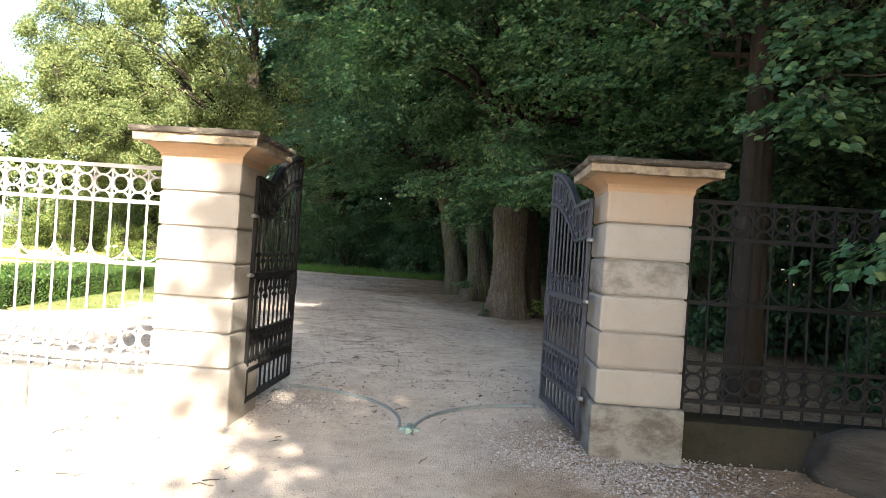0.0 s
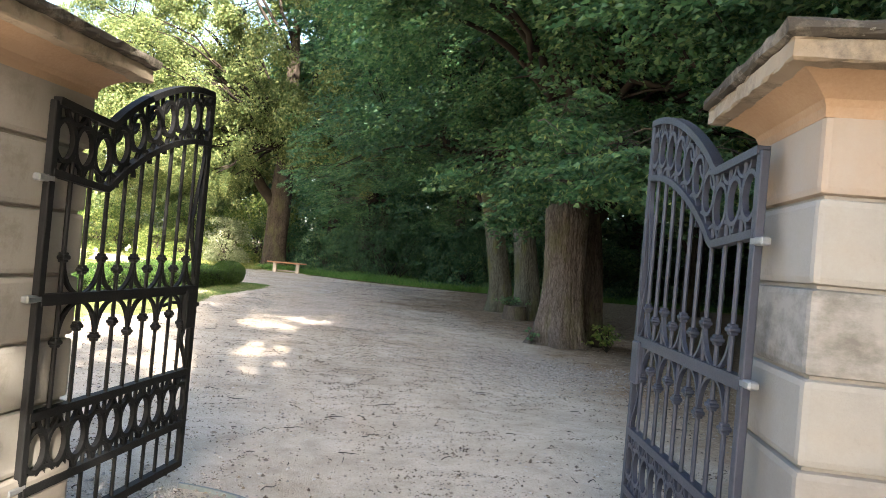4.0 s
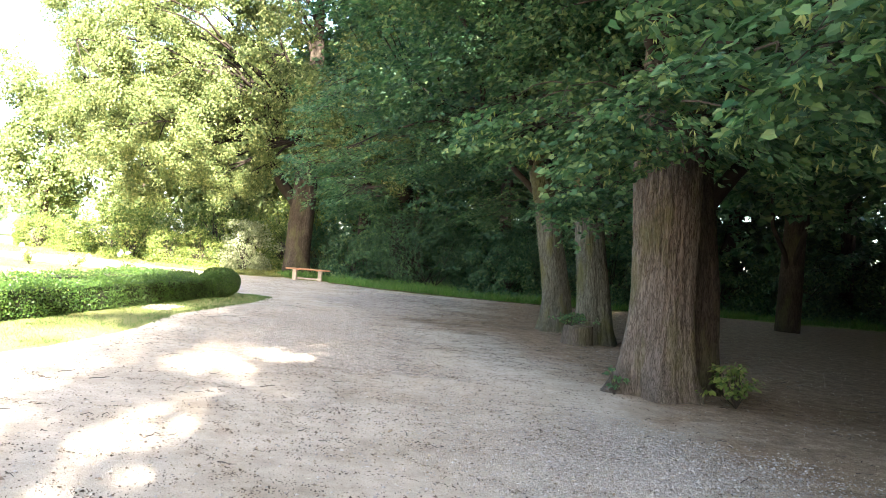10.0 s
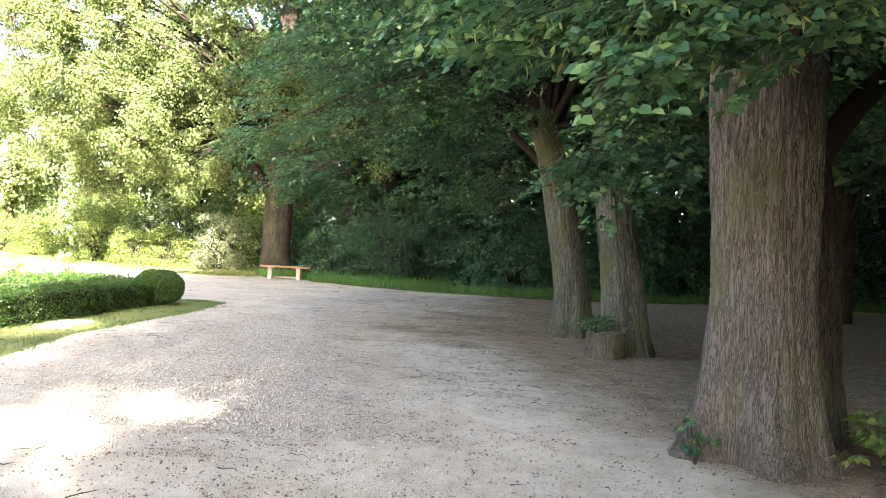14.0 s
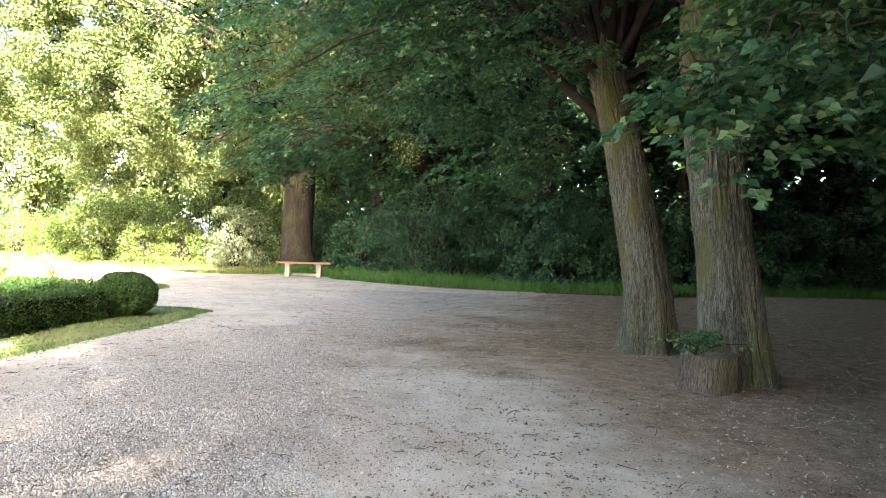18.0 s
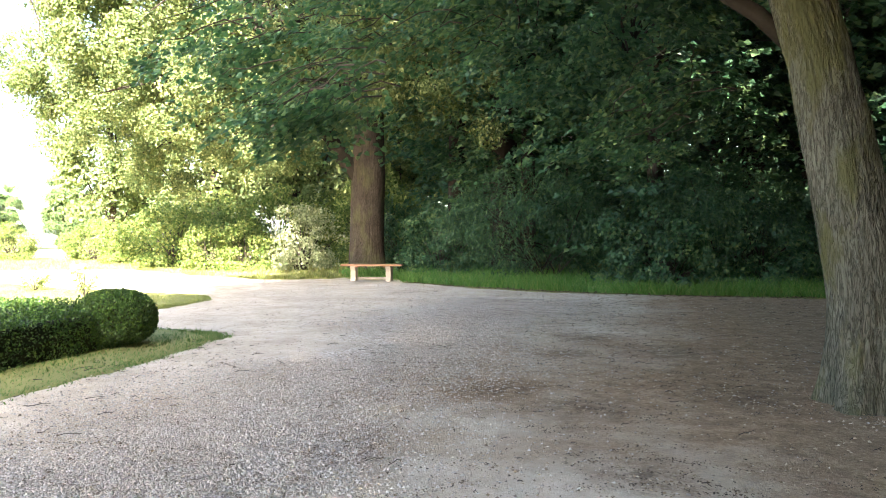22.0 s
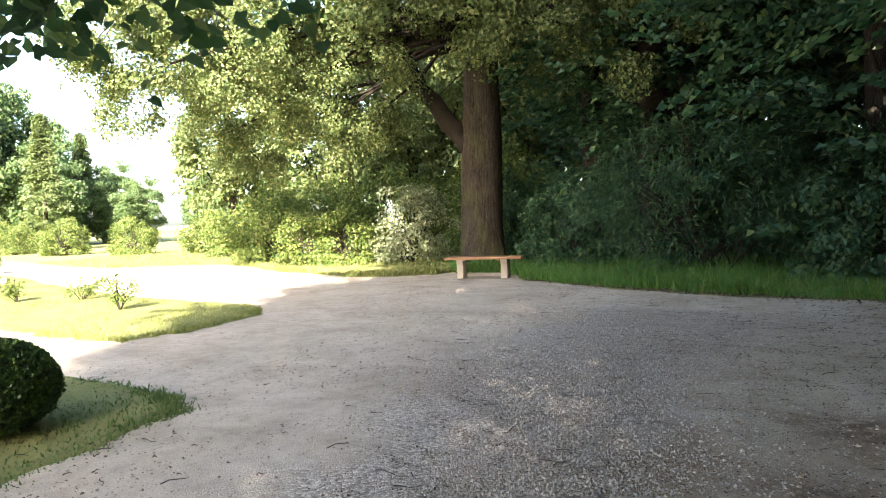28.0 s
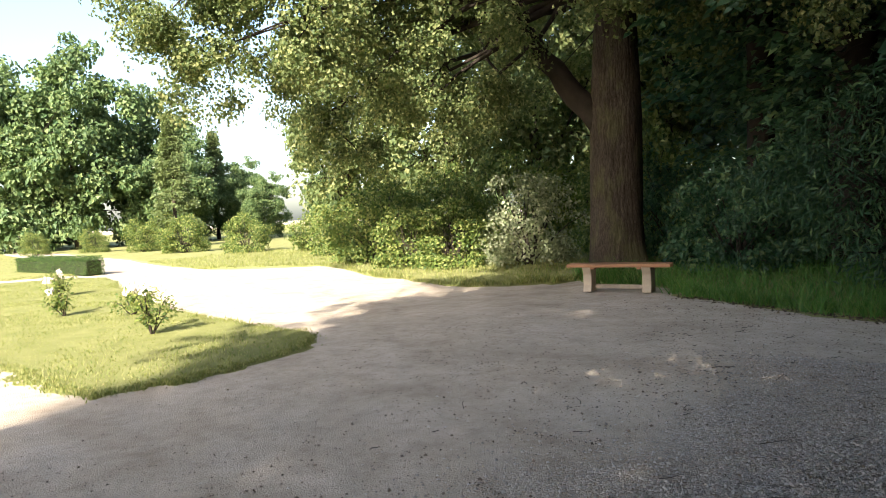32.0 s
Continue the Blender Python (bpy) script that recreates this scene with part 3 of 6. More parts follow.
def limbs_to(points, stem, r0, rng, n_main=9, zmin=0.0):
    """Main limbs from the stem line to spread points, and twigs from them to the rest."""
    stem = np.asarray(stem, float)
    order = rng.permutation(len(points))
    mains = points[order[:n_main]]
    first = int(np.argmax(stem[:, 2] >= zmin))
    pieces, knots = [], [stem[max(first, len(stem) // 4):]]
    for i, m in enumerate(mains):
        frac = np.clip((m[2] - stem[0, 2]) / (stem[-1, 2] - stem[0, 2]) - 0.3, 0.1, 0.95)
        a = stem[max(first, int(frac * (len(stem) - 1)))]
        line = bend(a, m, 0.1 * np.linalg.norm(m - a), 8, rng, 0.1)
        pieces.append(tube(line, np.linspace(r0 * rng.uniform(0.2, 0.36), 0.02, 8), 7))
        knots.append(line[2:])
    knots = np.vstack(knots)
    for p in points[order[n_main:]]:
        k = knots[np.argmin(np.linalg.norm(knots - p, axis=1) + 0.4 * np.maximum(knots[:, 2] - p[2], 0))]
        if np.linalg.norm(p - k) > 0.15:
            pieces.append(tube(bend(k, p, 0.08, 4, rng, 0.04), np.linspace(0.03, 0.007, 4), 4, cap=False))
    return pieces


def bark_stem(points, radii, rng, around=72, flare=0.5, lobes=6, depth=0.02, step=0.05, fine_to=4.6):
    """A thick stem with furrowed bark and a spread foot."""
    pts, rad = np.asarray(points, float), np.asarray(radii, float)
    run = np.concatenate([[0], np.cumsum(np.linalg.norm(np.diff(pts, axis=0), axis=1))])
    s = np.concatenate([np.arange(0, min(fine_to, run[-1]), step), np.arange(fine_to, run[-1], 0.4)])
    line = np.stack([np.interp(s, run, pts[:, i]) for i in range(3)], -1)
    r = np.interp(s, run, rad)
    ang = np.linspace(0, 2 * np.pi, around, endpoint=False)
    ph = rng.uniform(0, 6.28, 4)
    verts = np.zeros((len(s), around, 3))
    for i in range(len(s)):
        foot = math.exp(-s[i] / 0.34)
        low = math.exp(-s[i] / 0.9)
        lob = 1 + flare * foot * (0.7 + 0.5 * np.sin(lobes * ang + ph[0]) + 0.35 * np.sin((lobes - 2) * ang + ph[1])) + 0.16 * flare * low + 0.05 * np.sin(2 * ang + ph[2] + 0.3 * s[i]) + 0.03 * np.sin(5 * ang + ph[3] + 0.5 * s[i])
        for j in range(around):
            c, q = math.cos(ang[j]), math.sin(ang[j])
            w = noise.noise((c * 7.5 * r[i] / 0.4, q * 7.5 * r[i] / 0.4, s[i] * 1.2 + ph[3]))
            w2 = noise.noise((c * 19 * r[i] / 0.4, q * 19 * r[i] / 0.4, s[i] * 2.2 + ph[2]))
            rr = r[i] * lob[j] + depth * (min(1.0, abs(w) * 4.5) * 0.65 + min(1.0, abs(w2) * 4) * 0.5 - 0.8)
            verts[i, j] = line[i] + (c * rr, q * rr, 0)
    i = np.arange(len(s) - 1)[:, None] * around
    j = np.arange(around)[None]
    k = (j + 1) % around
    f = np.stack([i + j, i + k, i + around + k, i + around + j], -1).reshape(-1, 4)
    return verts.reshape(-1, 3), f


# ---- ground and lawns ----
def ground():
    xs = np.unique(np.concatenate([np.linspace(-600, -30, 12), np.linspace(-30, -12, 40), np.linspace(-12, 8, 90), np.linspace(8, 30, 50), np.linspace(30, 600, 12)]))
    ys = np.unique(np.concatenate([np.linspace(-600, -20, 12), np.linspace(-20, -5, 30), np.linspace(-5, 36, 160), np.linspace(36, 60, 30), np.linspace(60, 600, 12)]))
    X, Y = np.meshgrid(xs, ys)
    Z = 0.012 * np.sin(X * 0.9 + 1.3 * np.sin(Y * 0.5)) + 0.010 * np.sin(Y * 1.1 + 0.7 * X) + 0.004 * np.sin(5.1 * X + 2 * np.sin(3 * Y)) * np.sin(4.3 * Y)
    Z = Z - 0.012
    v = np.stack([X, Y, Z], -1).reshape(-1, 3)
    n, k = len(xs), len(ys)
    i = (np.arange(k - 1)[:, None] * n + np.arange(n - 1)[None]).reshape(-1)
    f = np.stack([i, i + 1, i + n + 1, i + n], -1)
    ob = new("ground", np_mesh("ground", v, f, M_GROUND, True))
    return tagged(ob, "trodden tan gravel and bare earth strewn with leaf bits", "ground", kind="structure")


def smooth_outline(pts, n=8, rough=0.05, rng=None):
    p = np.asarray(pts, float)
    out = []
    m = len(p)
    for i in range(m):
        a, b, c, d = p[i - 1], p[i], p[(i + 1) % m], p[(i + 2) % m]
        step = np.linalg.norm(c - b)
        m0, m1 = (c - a) / 2, (d - b) / 2
        m0 *= min(1.0, 0.8 * step / (np.linalg.norm(m0) + 1e-9))
        m1 *= min(1.0, 0.8 * step / (np.linalg.norm(m1) + 1e-9))
        for t in np.linspace(0, 1, n, endpoint=False):
            out.append((2 * t ** 3 - 3 * t * t + 1) * b + (t ** 3 - 2 * t * t + t) * m0 + (3 * t * t - 2 * t ** 3) * c + (t ** 3 - t * t) * m1)
    out = np.array(out)
    if rng is not None:
        out += rng.normal(0, rough, out.shape)
    return out


def inside(poly, pts):
    x, y = pts[:, 0], pts[:, 1]
    hit = np.zeros(len(pts), bool)
    j = len(poly) - 1
    for i in range(len(poly)):
        xi, yi = poly[i]
        xj, yj = poly[j]
        hit ^= ((yi > y) != (yj > y)) & (x < (xj - xi) * (y - yi) / (yj - yi + 1e-12) + xi)
        j = i
    return hit


def lawn(name, outline, height, blades, blade, label, seed, width=0.014, rough=0.06, near=None, material=None):
    """A raised sward with its grass blades as one loose mass."""
    rng = np.random.default_rng(seed)
    poly = smooth_outline(outline, 8, rough, rng)
    bm = bmesh.new()
    top = [bm.verts.new((x, y, height)) for x, y in poly]
    run = np.roll(poly, -1, 0) - np.roll(poly, 1, 0)
    run /= np.linalg.norm(run, axis=1)[:, None] + 1e-9
    turn = np.sign(np.sum(poly[:, 0] * np.roll(poly[:, 1], -1) - np.roll(poly[:, 0], -1) * poly[:, 1]))
    low = [bm.verts.new((x + 0.14 * turn * d[1], y - 0.14 * turn * d[0], -0.035)) for (x, y), d in zip(poly, run)]
    bm.faces.new(top)
    for i in range(len(top)):
        j = (i + 1) % len(top)
        bm.faces.new((low[i], low[j], top[j], top[i]))
    bmesh.ops.recalc_face_normals(bm, faces=bm.faces)
    ob = tagged(new(name, from_bm(name, bm, M_LAWN)), label, "lawn", kind="structure")
    lo, hi = poly.min(0), poly.max(0)
    if near:
        lo, hi = np.maximum(lo, near[0]), np.minimum(hi, near[1])
    p = rng.uniform(lo, hi, (blades * 3, 2))
    p = p[inside(poly, p)][:blades]
    near_edge = poly[np.all((poly > lo - 0.5) & (poly < hi + 0.5), axis=1)]
    if len(near_edge) > 3:
        k = rng.integers(0, len(near_edge) - 1, blades // 4)
        t = rng.uniform(0, 1, (blades // 4, 1))
        a, b = near_edge[k], near_edge[k + 1]
        ok = np.linalg.norm(b - a, axis=1) < 3.0
        fringe = a * (1 - t) + b * t + rng.normal(0, 0.07, (blades // 4, 2))
        p = np.vstack([p, fringe[ok]])
    patch = np.sin(p[:, 0] * 2.1 + 3 * np.sin(p[:, 1] * 0.8)) * np.sin(p[:, 1] * 1.7 + p[:, 0])
    p3 = np.column_stack([p, np.full(len(p), min(height, 0.02) - 0.012)])
    way = np.column_stack([rng.normal(0, 0.45, (len(p), 2)), np.ones(len(p))])
    h = blade * rng.uniform(0.4, 1.3, len(p)) * (1 + 0.45 * patch)
    side = rng.normal(0, 1, (len(p), 3))
    side[:, 2] = 0
    side /= np.linalg.norm(side, axis=1)[:, None]
    way /= np.linalg.norm(way, axis=1)[:, None]
    mid = p3 + way * (h * 0.55)[:, None]
    tip = p3 + way * h[:, None]
    tip[:, :2] += rng.normal(0, 0.3, (len(p), 2)) * h[:, None]
    w = side * width * 0.5
    v = np.stack([p3 - w, p3 + w, mid + 0.7 * w, tip, mid - 0.7 * w], 1).reshape(-1, 3)
    i = np.arange(len(p))[:, None] * 5
    f = np.vstack([i + np.array([[0, 1, 2, 4]]), i + np.array([[4, 2, 3, 3]])])
    tris = np.vstack([i + np.array([[0, 1, 2]]), i + np.array([[0, 2, 4]]), i + np.array([[4, 2, 3]])])
    g = new("grass", np_mesh("grass", v, tris, material or M_GRASS))
    return tagged(g, label.replace("sward", "grass blades"), "grass", kind="stuff")


ground()
lawn("lawn_strip", [(-5.15, 9.0), (-5.1, 16.7), (-5.1, 19.2), (-5.3, 21.1), (-5.8, 21.5), (-7.2, 21.65), (-14, 21.9), (-14, 9.0)], 0.006, 14000, 0.04,
     "short green sward along the foot of the box hedge", 11, rough=0.035, material=M_GRASS_THIN, near=((-7.0, 9), (-4.5, 22)))
lawn("rose_bed_lawn", [(-8.9, 23.35), (-8.5, 24.0), (-8.55, 24.9), (-8.95, 26.1), (-10.2, 26.55), (-12.7, 26.9), (-18.1, 28.6), (-24, 30.5), (-26, 27.0), (-18, 24.4), (-11.2, 23.55), (-10.2, 23.4)], 0.015, 34000, 0.04,
     "sunlit yellow-green sward of the rose bed", 12, material=M_GRASS_SUNLIT)
lawn("verge_wood", [(-6.1, 31.4), (-4.0, 30.25), (-1.9, 29.4), (0.6, 28.9), (3.2, 29.1), (6.3, 30.6), (10, 31.4), (18, 31.6), (30, 33), (34, 46), (-2, 46), (-9.4, 42), (-9.6, 35.5), (-8.4, 32.9), (-6.6, 32.4)], 0.03, 42000, 0.26,
     "tall unmown green sward along the edge of the wood", 13, 0.018, near=((-9, 28), (20, 36)))
lawn("verge_far", [(-8.9, 33.4), (-9.6, 32.2), (-10.9, 31.6), (-13, 32.5), (-14.3, 33.0), (-18.9, 35.2), (-23.4, 33.8), (-34, 37.0), (-60, 43.5), (-160, 70), (-160, 160), (-20, 160), (-10.5, 41), (-9.2, 35.0)], 0.04, 20000, 0.13,
     "rough sunlit sward beyond the path", 14, 0.02, material=M_GRASS_SUNLIT, near=((-30, 31), (-7, 42)))
lawn("far_lawn", [(-26.5, 31.6), (-32, 33.2), (-60, 40.5), (-150, 60), (-150, -20), (-40, -10), (-31, 22), (-28.5, 27)], 0.05, 8000, 0.10,
     "mown sward in the far part of the garden", 15, 0.03, material=M_GRASS_SUNLIT, near=((-50, 22), (-26, 42)))


# ---- gate, pillars, fences ----
RZ = -6.1
U = Vector((math.cos(radians(RZ)), math.sin(radians(RZ)), 0))
V = Vector((-U.y, U.x, 0))


def pillar(corner, side, lift, label):
    """A square gate pillar of rusticated blocks; corner is its inner front corner."""
    c = Vector((*corner, 0)) + U * (0.3 * side) + V * 0.3
    p = thing("gate_pillar", c.x, c.y, 0, RZ, label, "pillar", "gate pillars")
    base_h = 0.375 + lift
    foot = M_PLINTH_DARK if side > 0 else M_STONE
    plinth = part("plinth", box_mesh("plinth", 0.65, 0.65, base_h + 0.2, foot, 0.025, 2), foot, p, "soot-grey sandstone plinth" if side > 0 else "pale sandstone plinth")
    plinth.location.z = base_h / 2 - 0.1
    core = part("core", box_mesh("core", 0.555, 0.555, 1.55, M_STONE), M_STONE, p)
    core.location.z = base_h + 0.775
    block = box_mesh("stone_block", 0.60, 0.60, 0.246, M_STONE, 0.022, 2)
    for i in range(6):
        stained, rusted = i == 3 and side > 0, i == 5 and side > 0
        own = M_STAINED if stained else M_RUSTY if rusted else M_STONE
        mesh = block if own == M_STONE else box_mesh("stone_block", 0.60, 0.60, 0.246, own, 0.022, 2)
        b = part("stone_block", mesh, own, p, "stone block with a dark weather stain" if stained else "stone block washed with orange rust" if rusted else "")
        b.location.z = base_h + 0.128 + 0.256 * i
    top = base_h + 6 * 0.256
    bm = bmesh.new()
    rings = []
    for w, z in ((0.28, -0.03), (0.3015, -0.03), (0.303, 0.0), (0.312, 0.02), (0.328, 0.034), (0.35, 0.052), (0.384, 0.072), (0.40, 0.08)):
        rings.append([bm.verts.new((sx * w, sy * w, top + z - 0.004)) for sx, sy in ((-1, -1), (1, -1), (1, 1), (-1, 1))])
    for a, b in zip(rings, rings[1:]):
        for i in range(4):
            j = (i + 1) % 4
            bm.faces.new((a[i], a[j], b[j], b[i]))
    bm.faces.new(rings[0][::-1])
    bm.faces.new(rings[-1])
    part("cornice", bm, M_CORNICE, p, "orange-stained moulded cornice")
    rng = random.Random(int(corner[0] * 100))
    for name, profile, material, tell in (
            ("fascia", ((0.38, 0.074), (0.445, 0.080), (0.45, 0.086), (0.45, 0.132), (0.452, 0.137), (0.30, 0.139)), M_FASCIA, "tan sandstone fascia with dark streaks"),
            ("cap_slab", ((0.40, 0.139), (0.456, 0.139), (0.470, 0.146), (0.475, 0.156), (0.474, 0.178), (0.452, 0.188), (0.25, 0.205), (0.02, 0.212)), M_CAP, "weather-blackened lichened cap slab")):
        bm = bmesh.new()
        rings = []
        for w, z in profile:
            ring = []
            for k in range(64):
                e, t = divmod(k, 16)
                a = -1 + 2 * t / 16
                x, y = ((a, -1), (1, a), (-a, 1), (-1, -a))[e]
                ring.append(bm.verts.new((x * w + rng.uniform(-1, 1) * 0.005, y * w + rng.uniform(-1, 1) * 0.005, top + z + rng.uniform(-1, 1) * 0.003)))
            rings.append(ring)
        for a, b in zip(rings, rings[1:]):
            for i in range(64):
                j = (i + 1) % 64
                bm.faces.new((a[i], a[j], b[j], b[i]))
        bm.faces.new(rings[0][::-1])
        bm.faces.new(rings[-1])
        part(name, bm, material, p, tell)
    return p


pillar((1.642, 1.955), 1, 0.0, "rusticated sandstone gate pillar with a blackened cap, in shade")
pillar((-0.98, 2.237), -1, 0.035, "rusticated sandstone gate pillar with a moulded cap, half sunlit")


def ring_mesh(name, rx, rz, thick, material, a0=0.0, a1=360.0, n=20):
    ang = np.radians(np.linspace(a0, a1, n))
    pts = np.column_stack([rx * np.cos(ang), np.zeros(n), rz * np.sin(ang)])
    d = np.column_stack([-rx * np.sin(ang), np.zeros(n), rz * np.cos(ang)])
    d /= np.linalg.norm(d, axis=1)[:, None]
    o = np.column_stack([d[:, 2], np.zeros(n), -d[:, 0]])
    y = np.array([[0, 1.0, 0]])
    h = thick / 2
    v = np.stack([pts + o * h + y * h * 1.3, pts + o * h - y * h * 1.3, pts - o * h - y * h * 1.3, pts - o * h + y * h * 1.3], 1).reshape(-1, 3)
    i = np.arange(n - 1)[:, None] * 4
    f = np.vstack([i + np.array([[j, (j + 1) % 4, 4 + (j + 1) % 4, 4 + j]]) for j in range(4)])
    return np_mesh(name, v, f, material)


def bar_mesh(name, z0, z1, r, material, sides=8):
    v, f = tube([(0, 0, z0), (0, 0, z1)], r, sides)
    me = bpy.data.meshes.new(name)
    me.from_pydata(v.tolist(), [], [list(dict.fromkeys(q)) for q in f.tolist()])
    me.materials.append(material)
    return me


def flat_bar(name, pts, width, depth, material):
    """A flat iron bent along pts in the x-z plane."""
    p = np.asarray(pts, float)
    p3 = np.column_stack([p[:, 0], np.zeros(len(p)), p[:, 1]])
    d = np.gradient(p3, axis=0)
    d /= np.linalg.norm(d, axis=1)[:, None]
    o = np.column_stack([-d[:, 2], np.zeros(len(p)), d[:, 0]]) * width / 2
    y = np.array([[0, depth / 2, 0]])
    v = np.stack([p3 + o + y, p3 + o - y, p3 - o - y, p3 - o + y], 1).reshape(-1, 3)
    n = len(p)
    i = np.arange(n - 1)[:, None] * 4
    f = np.vstack([i + np.array([[j, (j + 1) % 4, 4 + (j + 1) % 4, 4 + j]]) for j in range(4)] + [np.array([[3, 2, 1, 0]]), np.array([[0, 1, 2, 3]]) + 4 * (n - 1)])
    return np_mesh(name, v, f, material)


LEAF_W = 1.22


def crest(x):
    """The sweep of a gate leaf's top: level by the hinge, then an S-curve up to the meeting stile."""
    if x < 0.36:
        return 1.80 - 0.03 * x / 0.36
    t = (x - 0.36) / (LEAF_W - 0.36)
    return 1.77 + 0.345 * math.sin(t * math.pi / 2) ** 0.8


def gate_leaf(hinge, tip, material, lift, label, mirror):
    a = math.degrees(math.atan2(tip[1] - hinge[1], tip[0] - hinge[0]))
    g = thing("gate_leaf", hinge[0], hinge[1], lift, a, label, "gate", "iron gate leaves")
    stile = box_mesh("stile", 0.038, 0.03, 1.76, material, 0.004)
    s = part("hinge_stile", stile, material, g)
    s.location = (0.0, 0, 0.92)
    s2 = part("meeting_stile", box_mesh("meeting_stile", 0.045, 0.03, 2.06, material, 0.004), material, g)
    s2.location = (LEAF_W, 0, 1.08)
    xs = np.linspace(0, LEAF_W, 40)
    part("top_rail", flat_bar("top_rail", [(x, crest(x)) for x in xs], 0.03, 0.045, material), material, g)
    part("arch_rail", flat_bar("arch_rail", [(x, crest(x) - 0.275) for x in xs], 0.028, 0.04, material), material, g)
    for name, z, w in (("lock_rail", 1.035, 0.045), ("band_rail", 0.585, 0.035), ("band_rail", 0.30, 0.035), ("bottom_rail", 0.075, 0.04)):
        part(name, flat_bar(name, [(0, z), (LEAF_W / 2, z), (LEAF_W, z)], w, 0.04, material), material, g)
    n = 9
    pitch = LEAF_W / (n + 1)
    ring = ring_mesh("ring", pitch * 0.47, 0.082, 0.017, material)
    half_up = ring_mesh("half_ring", pitch * 0.45, 0.055, 0.014, material, 0, 180, 11)
    half_dn = ring_mesh("half_ring", pitch * 0.45, 0.055, 0.014, material, 180, 360, 11)
    collar = from_bm("collar", box(box(bmesh.new(), 0.042, 0.042, 0.018, Matrix(), 0.005), 0.03, 0.03, 0.04, pose(0, 0, 0.0), 0.004), material)
    brace_up = ring_mesh("scroll", pitch * 0.95, 0.16, 0.013, material, 180, 268, 9)
    brace_up2 = ring_mesh("scroll", pitch * 0.95, 0.16, 0.013, material, 272, 360, 9)
    brace_dn = ring_mesh("scroll", pitch * 0.95, 0.16, 0.013, material, 92, 180, 9)
    brace_dn2 = ring_mesh("scroll", pitch * 0.95, 0.16, 0.013, material, 0, 88, 9)
    for i in range(n + 1):
        x = pitch * i
        if i:
            b = part("bar", bar_mesh("bar", 0.04, crest(x) - 0.01, 0.0095, material), material, g)
            b.location = (x, 0, 0)
            for z in ((1.20, 0.86) if i % 2 else (1.15, 0.915)):
                c = part("collar", collar, material, g)
                c.location = (x, 0, z)
            if i % 2:
                for me, dx, z in ((brace_up, pitch * 0.95, 1.21), (brace_up2, -pitch * 0.95, 1.21), (brace_dn, pitch * 0.95, 0.855), (brace_dn2, -pitch * 0.95, 0.855)):
                    if 0.03 < x + dx * 0.9 < LEAF_W + 0.02:
                        q = part("scroll", me, material, g)
                        q.location = (x + dx, 0, z)
        xm = x + pitch / 2
        for zc in (0.442, crest(xm) - 0.138):
            q = part("ring", ring, material, g)
            q.location = (xm, 0, zc)
            q = part("half_ring", half_up, material, g)
            q.location = (x + (pitch if i < n else 0.5 * pitch), 0, zc - 0.125)
            q = part("half_ring", half_dn, material, g)
            q.location = (x + (pitch if i < n else 0.5 * pitch), 0, zc + 0.125)
    # S-scrolls beside the meeting stile
    for z0, z1 in ((1.10, 1.78), (0.60, 0.98)):
        t = np.linspace(0, 1, 16)
        pts = [(LEAF_W - 0.025 - 0.075 * math.sin(math.pi * k) ** 2 * (1 if k < 0.5 else 0.75), z0 + (z1 - z0) * k) for k in t]
        part("side_scroll", flat_bar("side_scroll", pts, 0.014, 0.018, material), material, g)
    lock = part("lock_box", box_mesh("lock_box", 0.11, 0.055, 0.21, material, 0.008), material, g, "iron lock case")
    lock.location = (LEAF_W - 0.07, 0.006 * mirror, 0.93)
    hm = from_bm("handle", tube_bm([(0, 0, 0), (0, -0.04 * mirror, 0), (-0.03, -0.05 * mirror, 0.0), (-0.115, -0.05 * mirror, -0.012)], [0.009, 0.009, 0.009, 0.011], 8), material)
    h = part("handle", hm, material, lock)
    h.location = (-0.01, -0.02 * mirror, 0.03)
    h = part("latch", box_mesh("latch", 0.07, 0.018, 0.022, material, 0.003), material, lock)
    h.location = (0.085, 0, 0.02)
    for z in (0.32, 1.04, 1.50):
        k = part("hinge", box_mesh("hinge", 0.09, 0.034, 0.028, M_GALV, 0.006), M_GALV, g, "galvanised hinge strap let into the pillar")
        k.location = (-0.028, 0, z)
    return g


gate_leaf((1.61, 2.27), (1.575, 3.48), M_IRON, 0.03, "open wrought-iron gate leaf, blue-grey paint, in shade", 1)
# the left leaf is coloured dark because it stands against the light
gate_leaf((-0.93, 2.58), (-0.80, 3.79), M_IRON_SHADED, 0.05, "open wrought-iron gate leaf, coloured dark for standing against the light", -1)


